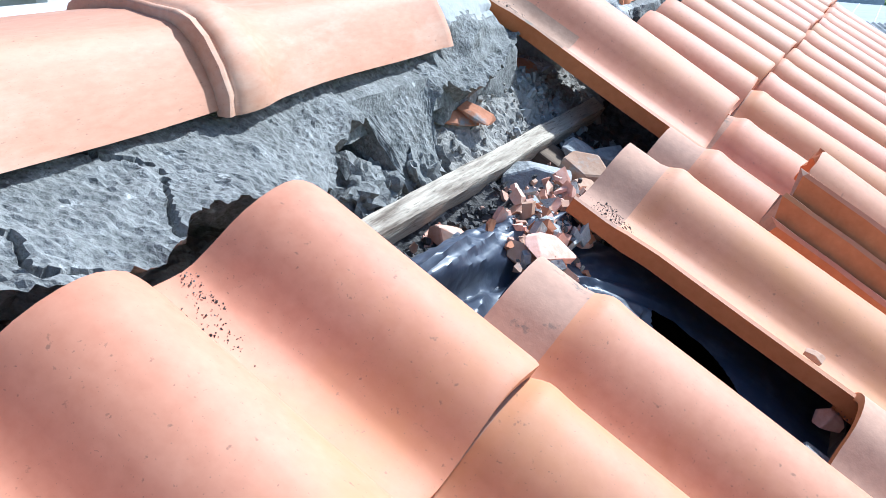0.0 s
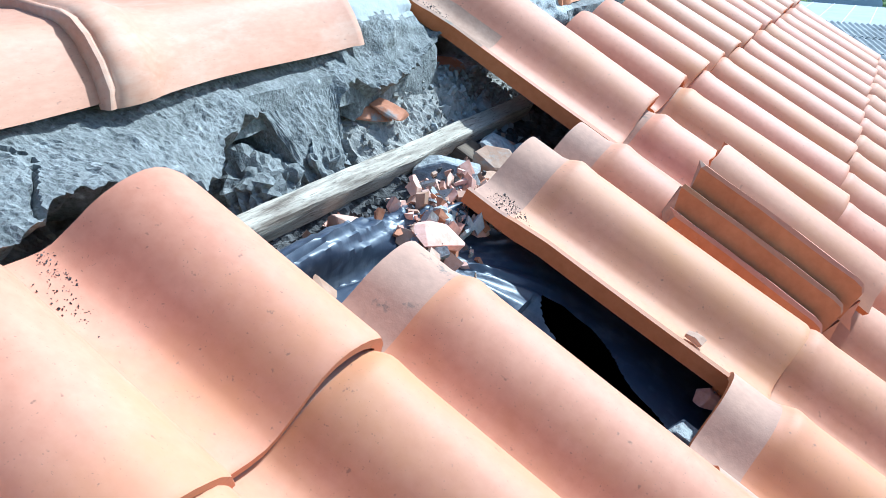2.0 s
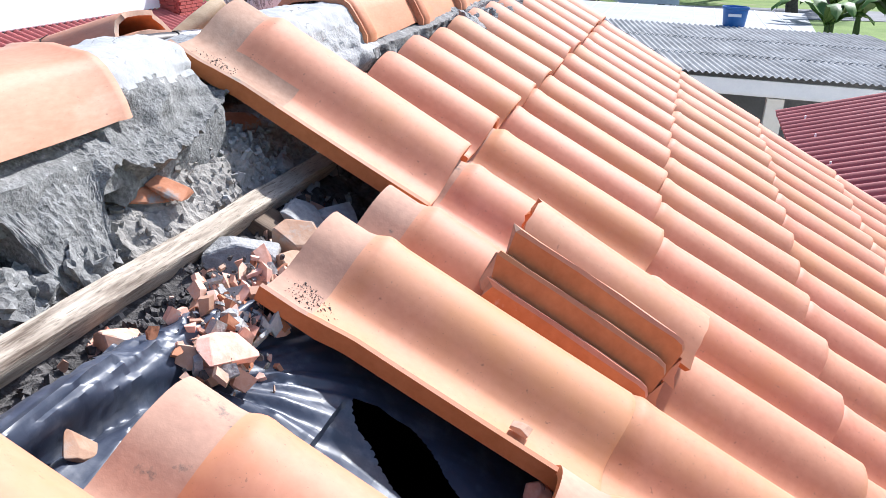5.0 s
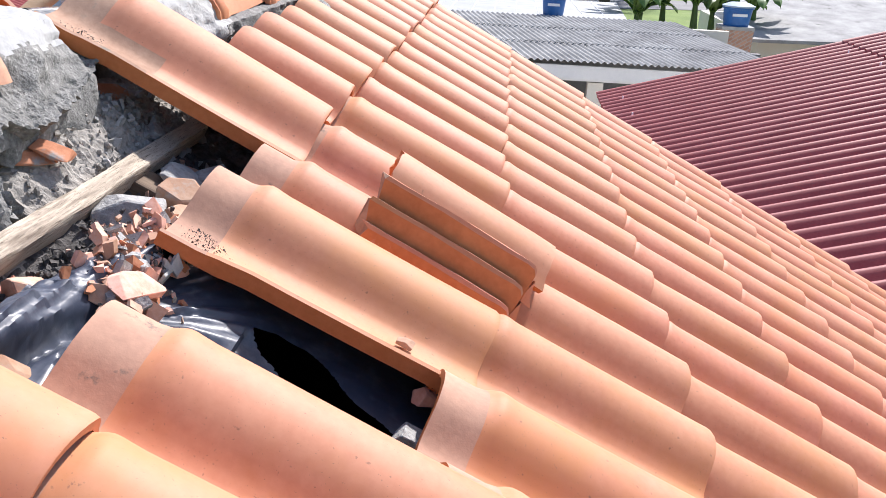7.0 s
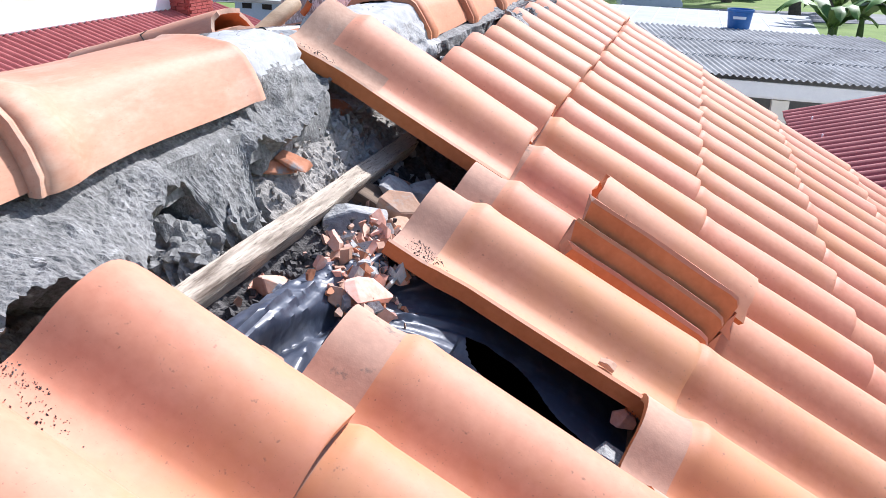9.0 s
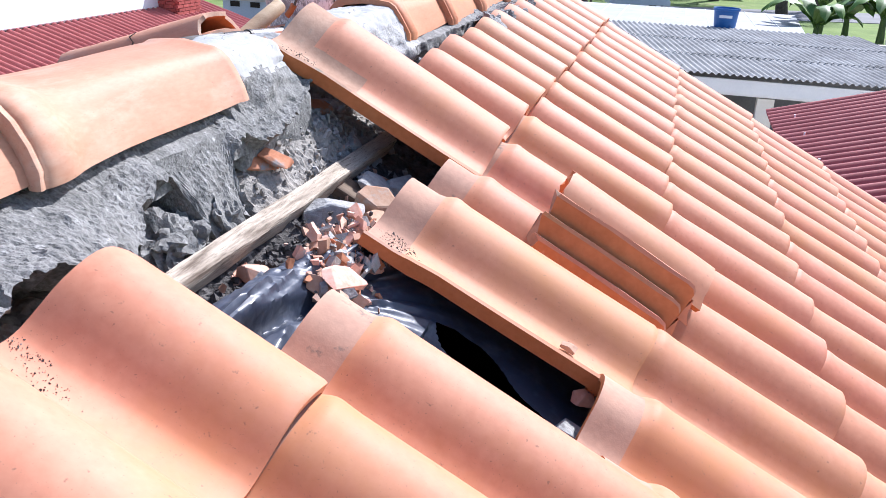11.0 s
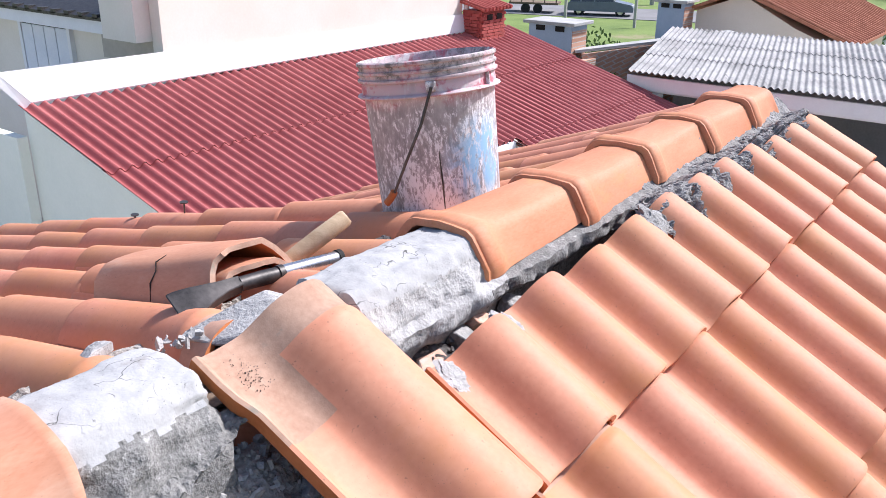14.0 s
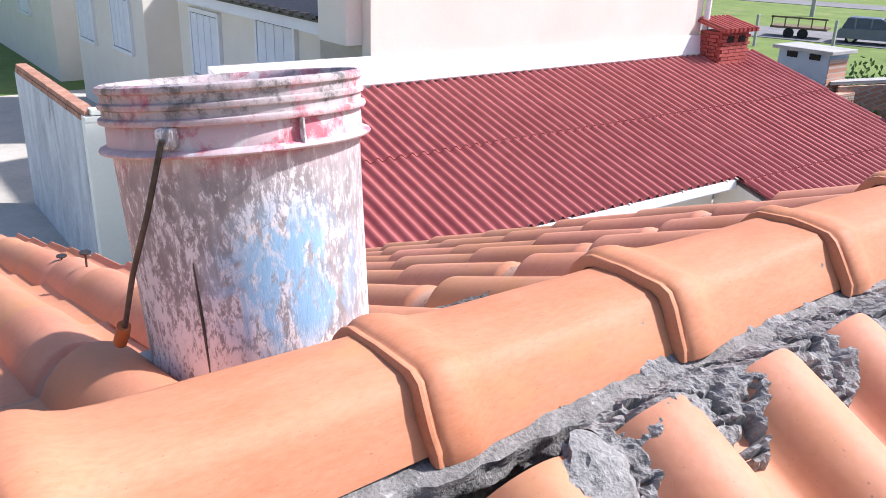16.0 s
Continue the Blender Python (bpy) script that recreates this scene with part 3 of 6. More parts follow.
# ---- mortar of the near ridge, rubble bed in the opening ----
def patch(name, y0, y1, u0, u1, step, height, mats, chooser=None, place=front, keep=None, smooth=True):
    """A rough sheet over a stretch of the slope; height(y, u) is its height off the slope."""
    ny, nu = int((y1 - y0) / step) + 1, int((u1 - u0) / step) + 1
    pts = [(y0 + (y1 - y0) * a / ny, u0 + (u1 - u0) * b / nu) for a in range(ny + 1) for b in range(nu + 1)]
    verts = [place(y, u, height(y, u)) for y, u in pts]
    faces, fm = [], []
    for a in range(ny):
        for b in range(nu):
            y, u = pts[a * (nu + 1) + b]
            if keep and not keep(y, u):
                continue
            faces.append((a * (nu + 1) + b, a * (nu + 1) + b + 1, (a + 1) * (nu + 1) + b + 1, (a + 1) * (nu + 1) + b))
            fm.append(chooser(y, u) if chooser else 0)
    return mesh_from(name, verts, faces, mats, smooth, fm)

def bell(d, r):
    return math.exp(-(d / r) ** 2)

RIM = ((-2.7, .118), (-1.20, .108), (-1.139, .101), (-1.115, .093), (-1.085, .082), (-1.06, .054), (-1.022, .043), (-.966, .034), (-.955, .058), (-.945, .100), (-.90, .112), (-.855, .090),
       (-.838, .042), (-.796, .031), (-.765, .050), (-.72, .046), (-.66, .040), (-.60, .022), (-.52, -.004))
def rim(y):
    """How far down the slope the old mortar reaches: scalloped, with hollows."""
    for (a, p), (b, q) in zip(RIM[:-1], RIM[1:]):
        if y <= b:
            base = p + (q - p) * (y - a) / (b - a)
            break
    else:
        base = RIM[-1][1]
    for c in (-1.262, -1.445, -1.63):
        base -= 0.030 * bell(y - c, 0.050)
    return base + 0.006 * fbm(y * 34, 2.2) + 0.004 * fbm(y * 95, 4.2)

def mortar_mesh(y0, y1, step=0.0036):
    """The curtain of mortar under the ridge tiles: a pitted face, a broken lip, and an underside drawn back into the dark."""
    ny = int((y1 - y0) / step)
    face = [k / 34 for k in range(35)]
    under = (0.05, 0.16, 0.32, 0.5, 0.7, 0.85, 1.0)
    n = len(face) + len(under)
    verts, faces = [], []
    for a in range(ny + 1):
        y = y0 + (y1 - y0) * a / ny
        r = rim(y)
        near = min(1.0, max(0.0, (-1.10 - y) / 0.12))
        sunk = min(1.0, max(0.0, (y + 0.985) / 0.05)) * min(1.0, max(0.0, (-0.825 - y) / 0.03))
        lip = -0.004 + 0.014 * near - (0.34 - 0.30 * near) * max(0.0, r) - 0.045 * sunk
        thick = 0.020 + 0.006 * fbm(y * 20, 5.0)
        for q in face:
            u = -0.030 + (r + 0.030) * q
            w = -0.012 + (lip + 0.012) * q ** 1.5
            d = 0.0070 * fbm(y * 12, u * 12, 1.0) + 0.0022 * fbm(y * 42, u * 42, 2.0) + 0.0026 * fbm(y * 150, u * 150, 3.0, 2)
            pit = fbm(y * 55 + 9, u * 55, 6.0, 2)
            d -= 0.009 * max(0.0, pit - 0.46) * 1.6
            crack = abs(fbm(y * 7 + 2, u * 9, 5.0, 2))
            if crack < 0.022 and y < -1.22:
                d -= 0.010
            d *= min(1.0, 0.25 + 2.2 * q)
            slump = 0.004 * fbm(y * 60, u * 60, 7.0) * q
            verts.append(front(y, u + slump, w + d))
        for q in under:
            u = r - 0.004 - 0.062 * q + 0.006 * fbm(y * 40, q * 3, 12.0)
            w = lip - thick * min(1, q * 6) - 0.075 * q + 0.010 * fbm(y * 32, q * 4, 11.0) + 0.005 * fbm(y * 90, q * 9, 13.0)
            verts.append(front(y, u, w))
    for a in range(ny):
        faces += [(a * n + b, a * n + b + 1, (a + 1) * n + b + 1, (a + 1) * n + b) for b in range(n - 1)]
    return mesh_from("old_mortar", verts, faces, (MORTAR,), False)

old_mortar = thing("old_mortar", mortar_mesh(-2.6, -0.53), "rough grey mortar broken away under the ridge tiles", "mortar", kind="structure")

def bed_height(y, u):
    w = -0.100 + 0.012 * fbm(y * 12, u * 12, 9.0) + (0.006 + 0.005 * bell(y + 1.02, 0.14)) * fbm(y * 40, u * 40, 8.0) + 0.004 * fbm(y * 120, u * 120, 7.0, 2)
    w += 0.040 * bell(u - 0.04, 0.07) * bell(y + 0.60, 0.26) - 0.03 * bell(y + 1.06, 0.035) * bell(u - 0.07, 0.04)
    w += 0.040 * bell(u - 0.235, 0.05) * bell(y + 0.80, 0.16)
    if u < 0:
        w += u * 0.35
    if y > -0.27 and u > 0.015:
        w += 0.03 * bell(y + 0.15, 0.10) - 0.022 * min(1.0, max(0.0, (y - 0.05) / 0.1))
    elif u > 0.13:
        w -= 0.006 + 0.03 * min(1, max(0, (u - 0.27) / 0.1))
    return w
def bed_choice(y, u):
    return 0 if y < -0.27 and u < 0.125 + 0.02 * fbm(y * 20, u * 20) else 1
rubble_bed = thing("rubble_bed", patch("rubble_bed", -1.75, 0.75, -0.28, 0.345, 0.0055, bed_height, (DUST, DIRT), bed_choice, smooth=False), "bed of cement dust and dark dirt under the opened tiles", "rubble", kind="stuff")

def fresh_rim(y):
    ph = (y - (FL0 + 0.141)) / 0.1838
    crest = 0.5 + 0.5 * math.cos(2 * math.pi * ph)
    return 0.134 - 0.080 * crest + 0.012 * fbm(y * 22, 6.0) + 0.006 * fbm(y * 60, 1.0)
def fresh_height(y, u):
    ph = (y - (FL0 + 0.141)) / 0.1838
    crest = 0.5 + 0.5 * math.cos(2 * math.pi * ph)
    lean = min(1.0, max(0.0, (u + 0.012) / 0.05))
    rough = 0.011 * fbm(y * 18, u * 18, 3.3) + 0.007 * fbm(y * 55, u * 55, 4.4) + 0.003 * fbm(y * 140, u * 140, 5.5, 2)
    w = -0.026 + 0.034 * lean + 0.030 * crest * min(1, max(0, u / 0.06)) + rough - 0.02 * bell(fbm(y * 9, u * 30, 1.7, 2), 0.05)
    if u < 0.012:                                # pressed up against the ridge tiles, thinning out
        lap = 0.001 + 0.55 * u + 0.009 * fbm(y * 9, 6.6) + 0.008 * min(1, max(0, (y - 1.1) * 2))
        w = max(w - 2.0 * max(0, -u), -0.014 - 0.656 * (u + 0.006) + lap + rough * 0.45)
    over = (u - fresh_rim(y)) / 0.016
    if over > 0:
        w -= 0.08 * min(1, over)
    return w
fresh = thing("fresh_mortar", patch("fresh_mortar", 0.53, Y1 + 0.01, -0.060, 0.16, 0.0042, fresh_height, (MORTAR_WET,), smooth=False), "fresh dark grey mortar pressed between ridge tiles and roof tiles", "mortar", kind="structure")

# ---- broken pieces ----
def chunk_mesh(name, seed, size, mat, cuts=6):
    """A broken lump: a block with corners knocked off by random planes."""
    rnd = random.Random(seed)
    bm = bmesh.new()
    bmesh.ops.create_cube(bm, size=1)
    for v in bm.verts:
        v.co += Vector([rnd.uniform(-.18, .18) for _ in range(3)])
    for _ in range(cuts):
        n = Vector([rnd.uniform(-1, 1) for _ in range(3)]).normalized()
        r = bmesh.ops.bisect_plane(bm, geom=bm.verts[:] + bm.edges[:] + bm.faces[:], plane_co=n * rnd.uniform(.40, .60), plane_no=n, clear_outer=True)
        edges = [e for e in r["geom_cut"] if isinstance(e, bmesh.types.BMEdge)]
        if edges:
            bmesh.ops.edgeloop_fill(bm, edges=edges)
    bmesh.ops.scale(bm, vec=size, verts=bm.verts)
    bmesh.ops.bevel(bm, geom=bm.edges[:], offset=min(size) * 0.05, segments=1, affect="EDGES")
    return bm_mesh(name, bm, mat)

def blob_mesh(name, seed, size, mat, rough=0.13):
    """A crumbly lump with an uneven skin."""
    bm = bmesh.new()
    bmesh.ops.create_icosphere(bm, subdivisions=4, radius=0.5)
    for v in bm.verts:
        p = v.co.normalized()
        d = 1 + rough * fbm(p.x * 1.6 + seed, p.y * 1.6, p.z * 1.6) + rough * 0.5 * fbm(p.x * 5, p.y * 5 + seed, p.z * 5) + rough * 0.25 * fbm(p.x * 14, p.y * 14, p.z * 14 + seed)
        v.co = Vector((p.x * size[0], p.y * size[1], p.z * size[2])) * 0.5 * d
    return bm_mesh(name, bm, mat, True)

PIECES = (  # y, u, w, size, turn, clay
    (-0.725, 0.180, -0.056, (.088, .060, .040), 20, 0), (-0.655, 0.215, -0.052, (.074, .056, .036), -15, 1), (-0.705, 0.232, -0.055, (.055, .035, .035), 60, 1),
    (-0.560, 0.200, -0.066, (.085, .070, .024), 10, 0), (-0.515, 0.215, -0.070, (.060, .050, .026), 45, 0), (-0.928, 0.262, -0.024, (.062, .040, .012), 55, 1), (-1.100, 0.238, -0.046, (.030, .024, .008), 30, 1), (-0.838, 0.598, -0.022, (.026, .022, .020), 10, 1), (-0.933, 0.258, -0.042, (.060, .042, .022), 35, 1), (-0.845, 0.252, -0.062, (.055, .045, .016), 80, 1),
    (-0.795, 0.236, -0.055, (.060, .045, .040), 5, 0), (-0.930, 0.205, -0.080, (.065, .050, .010), 25, 1), (-0.935, 0.165, -0.078, (.055, .030, .025), 70, 1),
    (-1.020, 0.185, -0.082, (.060, .035, .018), 15, 1), (-0.735, 0.222, -0.070, (.050, .045, .035), 50, 0), (-0.770, 0.262, -0.060, (.050, .036, .030), 0, 1),
    (-0.820, 0.275, -0.058, (.045, .040, .025), 40, 0), (-0.880, 0.238, -0.070, (.042, .034, .022), 65, 1), (-0.470, 0.100, -0.060, (.035, .030, .022), 30, 0),
    (-0.080, 0.035, -0.065, (.070, .040, .035), 20, 0), (-0.170, 0.045, -0.075, (.060, .050, .040), 55, 1),
    (-0.020, 0.030, -0.060, (.060, .035, .030), 80, 1), (0.075, 0.035, -0.060, (.050, .040, .030), 15, 0), (-0.205, 0.050, -0.070, (.060, .040, .030), 65, 0))
for k, (y, u, w, size, turn, clay) in enumerate(PIECES):
    me = chunk_mesh("tile_fragment" if clay else "mortar_lump", 40 + k, size, BRICKBIT if clay else MORTAR_PALE, 12)
    thing("tile_fragment" if clay else "mortar_lump", me, "broken piece of terracotta lying in the rubble" if clay else "broken lump of pale grey mortar in the rubble", "rubble", group="rubble pieces",
          m=front_pose(y, u, w - (0.022 if u < 0.215 and y < -0.3 else 0.008)) @ pose(0, 0, 0, (k * 37) % 40 - 20, (k * 53) % 40 - 20, turn))
for k, (i, du, size) in enumerate(((0, .10, (.060, .050, .012)), (1, .085, (.075, .045, .012)), (2, .10, (.060, .055, .010)), (-1, .11, (.055, .04, .010)))):
    thing("mortar_smear", blob_mesh("mortar_smear", 130 + k, size, MORTAR_PALE, 0.45), "smear of dried mortar at the head of a roof tile", "mortar", group="mortar smears", m=front_pose(column(i) + 0.035, du, -0.011) @ pose(0, 0, 0, 0, 0, 25 * k))
# brick wedges caught under the mortar
for k, (y, u, w, size, turn) in enumerate(((-0.752, 0.046, -0.088, (.080, .028, .018), 62), (-0.735, 0.062, -0.092, (.045, .028, .014), 20), (-0.622, 0.002, -0.074, (.066, .036, .018), 85), (-0.575, -0.016, -0.050, (.050, .028, .016), 72), (-0.47, 0.0, -0.06, (.09, .05, .025), 80))):
    thing("brick_wedge", chunk_mesh("brick_wedge", 80 + k, size, WEDGE, 8), "orange brick wedge caught under the ridge mortar", "brick", group="brick wedges", m=front_pose(y, u, bed_height(y, u) + 0.008 + 0.008 * (k in (1, 3))) @ pose(0, 0, 0, 5, -6, turn))
# the dried lump beside the ridge and crumbled mortar in the hollow
thing("mortar_lump", blob_mesh("mortar_lump", 91, (.085, .10, .042), MORTAR_WET, 0.3), "rough lump of grey mortar in the gap beside the ridge", "rubble", m=front_pose(0.475, 0.085, 0.024) @ pose(0, 0, 0, 0, 12, 30))
for k, (y, u, w, size) in enumerate(((-1.005, 0.066, -0.088, (.080, .085, .060)), (-0.965, 0.078, -0.092, (.060, .055, .050)), (-1.02, 0.10, -0.105, (.055, .075, .040)), (-0.90, 0.092, -0.095, (.06, .09, .045)), (-0.845, 0.075, -0.100, (.06, .07, .04)))):
    thing("mortar_lump", blob_mesh("mortar_lump", 110 + k, size, MORTAR, 0.55), "crumbled grey mortar lump in the hollow under the ridge", "rubble", group="lumps in the hollow", m=front_pose(y, u, w) @ pose(0, 0, 0, 15 * k, 8, 40 * k))

def crumbs(name, seed, count, mat, where, lo, hi):
    """Many small broken bits in one mesh."""
    rnd = random.Random(seed)
    verts, faces = [], []
    for _ in range(count):
        y, u, w = where(rnd)
        s = rnd.uniform(lo, hi)
        q = Euler([rnd.uniform(0, 6.3) for _ in range(3)]).to_matrix()
        c, o = front(y, u, w), len(verts)
        s *= rnd.random() ** 0.8 * 0.8 + 0.4
        n, thick, lean = rnd.choice((3, 4, 5, 5, 6)), rnd.uniform(0.15, 0.55), rnd.uniform(0.55, 1.0)
        ring = [(a, rnd.uniform(0.65, 1.25)) for a in sorted(6.283 * (i + rnd.uniform(-.3, .3)) / n for i in range(n))]
        for z, k in ((-1, 1.0), (1, lean)):
            for a, r in ring:
                verts.append(c + q @ Vector((math.cos(a) * r * k * s * 1.15, math.sin(a) * r * k * s * 0.85, (z + rnd.uniform(-.3, .3)) * s * thick)))
        faces += [tuple(o + n - 1 - i for i in range(n)), tuple(o + n + i for i in range(n))] + [(o + i, o + (i + 1) % n, o + n + (i + 1) % n, o + n + i) for i in range(n)]
    return mesh_from(name, verts, faces, mat)
def heap(rnd):
    k = rnd.random()
    y = -0.945 + 0.165 * k + rnd.gauss(0, 0.020)
    u = 0.262 - 0.03 * min(1, k * 1.6) + rnd.gauss(0, 0.022)
    return y, u, -0.056 + rnd.uniform(0.0, 0.026)
def strewn(rnd):
    y, u = rnd.uniform(-1.2, -0.42), rnd.uniform(0.15, 0.30)
    return y, u, bed_height(y, u) + 0.003
def gap(rnd):
    y, u = rnd.uniform(-0.25, 0.42), rnd.uniform(0.02, 0.075)
    return y, u, bed_height(y, u) + rnd.uniform(-0.006, 0.008)
thing("tile_crumbs", crumbs("tile_crumbs", 1, 190, BRICKBIT, heap, .003, .0165), "heap of broken terracotta crumbs in the opening", "rubble", kind="stuff")
thing("tile_crumbs", crumbs("tile_crumbs", 11, 60, WEDGE, heap, .003, .014), "heap of dark red terracotta crumbs in the opening", "rubble", kind="stuff")
thing("dirt_crumbs", crumbs("dirt_crumbs", 12, 260, DIRT, heap, .0015, .005), "dark dirt among the broken crumbs", "rubble", kind="stuff")
thing("mortar_crumbs", crumbs("mortar_crumbs", 2, 75, MORTAR_PALE, heap, .003, .014), "heap of broken mortar crumbs in the opening", "rubble", kind="stuff")
thing("dirt_crumbs", crumbs("dirt_crumbs", 3, 1500, DIRT, strewn, .002, .009), "dark dirt clods strewn in the opening", "rubble", kind="stuff")
thing("dust_crumbs", crumbs("dust_crumbs", 4, 420, DUST, lambda r: (lambda y, u: (y, u, bed_height(y, u) + .002))(r.uniform(-0.86, -0.28), r.uniform(-0.05, 0.12)), .0015, .0065), "grey cement crumbs beside the batten", "rubble", kind="stuff")
def pebbles(rnd):
    y, u = rnd.gauss(-0.50, 0.06), rnd.uniform(0.0, 0.20)
    return y, u, bed_height(y, u) + 0.004
thing("mortar_crumbs", crumbs("mortar_crumbs", 14, 130, MORTAR_PALE, pebbles, .004, .011), "grey mortar pebbles beside the end of the batten", "rubble", kind="stuff")
thing("gap_crumbs", crumbs("gap_crumbs", 5, 60, DIRT, gap, .002, .006), "broken bits in the gap beside the ridge", "rubble", kind="stuff")
thing("gap_crumbs", crumbs("gap_crumbs", 8, 50, MORTAR, gap, .003, .012), "grey mortar bits in the gap beside the ridge", "rubble", kind="stuff")
thing("gap_crumbs", crumbs("gap_crumbs", 9, 18, BRICKBIT, gap, .002, .006), "terracotta bits in the gap beside the ridge", "rubble", kind="stuff")
thing("tile_crumbs", crumbs("tile_crumbs", 6, 130, BRICKBIT, strewn, .003, .014), "terracotta crumbs strewn in the opening", "rubble", kind="stuff")
def ledge(rnd):
    y, x = rnd.uniform(-0.64, -0.38), rnd.uniform(0.03, 0.09)
    p = back(y, x, 0.02 + rnd.uniform(0, .01))
    return p.y, p.x * CP - p.z * SP, p.x * SP + p.z * CP
thing("ledge_crumbs", crumbs("ledge_crumbs", 7, 60, MORTAR_PALE, ledge, .003, .010), "mortar crumbs along the back of the ridge", "rubble", kind="stuff")

# dark lichen and grit in the channels of some tiles
def grit(name, seed, y, u, w, ry, ru, count, label):
    thing(name, crumbs(name, seed, count, DIRT, lambda r: (r.gauss(y, ry), r.gauss(u, ru), w + r.uniform(-.001, .001)), .0004, .0013), label, "grit", kind="stuff")
for k, (y, u, w, ry, ru, n) in enumerate(((-1.335, 0.175, -0.0085, .009, .018, 170), (-1.318, 0.135, -0.0085, .006, .012, 150), (-0.800, 0.290, -0.0155, .018, .016, 420), (-1.150, 0.322, -0.0145, .009, .016, 180), (-0.845, 0.63, -0.012, .012, .015, 160), (-0.49, -0.045, 0.0035, .012, .015, 120))):
    grit("grit", 60 + k, y, u, w, ry, ru, n, "dark lichen grit in the channel of a roof tile")

# ---- wood in the opening ----
def batten_mesh(name, length, a, b, mat, seed):
    """A rough-sawn bar along y, with worn edges."""
    rnd = random.Random(seed)
    ring = ((-a, -b), (-a * .2, -b), (a, -b), (a, -b * .1), (a, b * .8), (a * .85, b), (0, b), (-a * .88, b), (-a, b * .8), (-a, 0))
    n, k = len(ring), 40
    verts, faces = [], []
    for i in range(k + 1):
        y = length * i / k
        for j, (x, z) in enumerate(ring):
            verts.append((x + .0022 * fbm(y * 14, j * 1.7, seed), y + (rnd.uniform(-.006, .006) if i in (0, k) else 0), z + .0022 * fbm(y * 8, j * 2.1, seed + 3)))
    for i in range(k):
        faces += [(i * n + j, i * n + (j + 1) % n, (i + 1) * n + (j + 1) % n, (i + 1) * n + j) for j in range(n)]
    faces += [tuple(range(n)), tuple(range(k * n, k * n + n))[::-1]]
    bm = bmesh.new()
    vs = [bm.verts.new(v) for v in verts]
    for f in faces:
        bm.faces.new([vs[q] for q in f])
    return bm_mesh(name, bm, mat, True)
thing("wooden_batten", batten_mesh("wooden_batten", 1.0, 0.0145, 0.0145, WOOD, 3), "weathered wooden roof batten across the opening", "batten", m=front_pose(-1.36, 0.1195, -0.086) @ pose(0, 0, 0, 0, 0, -0.5))
thing("rafter", box_mesh("rafter", (-.18, -.028, -.06), (.42, .028, 0), WOOD_DARK, 0.004), "dark wooden rafter under the batten", "rafter", m=front_pose(-0.600, 0.16, -0.088) @ pose(0, 0, 0, 0, 0, 4))

# ---- torn plastic underlay ----
def between(table, v):
    """A value read off a short table, in straight lines."""
    for (a, p), (b, q) in zip(table[:-1], table[1:]):
        if v <= b:
            return p + (q - p) * max(0.0, (v - a) / (b - a))
    return table[-1][1]
def plastic_edge(y):
    return 0.176 + 0.095 * (y + 1.117)
PULL_Y, PULL_U = -0.965, 0.235               # where the film is pinched and its folds begin
def plastic_height(y, u):
    w = -0.060 + 0.010 * min(1.0, max(0.0, (u - 0.27) / 0.06)) * min(1.0, max(0.0, (y + 1.0) / 0.1)) - 0.05 * max(0, u - 0.36) + 0.004 * fbm(y * 6, u * 4, 2.0, 2)
    a, r = math.atan2(y - PULL_Y, u - PULL_U), math.hypot(y - PULL_Y, u - PULL_U)
    fan = abs(fbm(a * 3.4, 1.3, 0, 2)) + 0.22 * abs(fbm(a * 8.0, 4.1, r * 2, 2))
    w += 0.020 * fan * min(1.0, r / 0.10) * max(0.15, 1 - max(0.0, r - 0.10) / 0.16)
    w += 0.0022 * abs(fbm(y * 26 + 3, u * 11, 6.0, 2))
    wide = 0.020 + 0.05 * max(0.0, y + 1.10)
    d = (u - plastic_edge(y) - wide) / wide
    if abs(d) < 1 and y < -0.82:
        tent = 1 - abs(d - 0.25 * math.sin(y * 21 + 1)) / 1.25
        pleat = abs(((d * 1.6 + y * 9 + 0.4 * fbm(y * 8, d, 4.4, 2)) % 1.0) - 0.5)
        w += (0.024 + 0.008 * fbm(y * 9, 3.1, 0, 2)) * (0.55 * tent + 0.45 * math.sqrt(1 - d * d)) + 0.009 * (pleat - 0.25) * (1 - d * d)
    w -= 0.016 * max(0, 1 - abs(d - 1.4) / 0.6) * (1 if y < -0.93 else 0)
    if u > 0.38 and y < tear_far(u):
        w -= 0.020 * min(1.0, (tear_far(u) - y) / 0.05)
    return w
def tear_far(u):
    """The far lip of the tear."""
    return between(((.385, -.866), (.41, -.846), (.451, -.842), (.491, -.864), (.524, -.883), (.57, -.900), (.68, -.94)), u) + 0.003 * math.sin(u * 70)
def tear_near(u):
    return between(((.385, -.866), (.44, -.895), (.52, -.925), (.60, -.940), (.68, -.945)), u) + 0.003 * math.sin(u * 90)
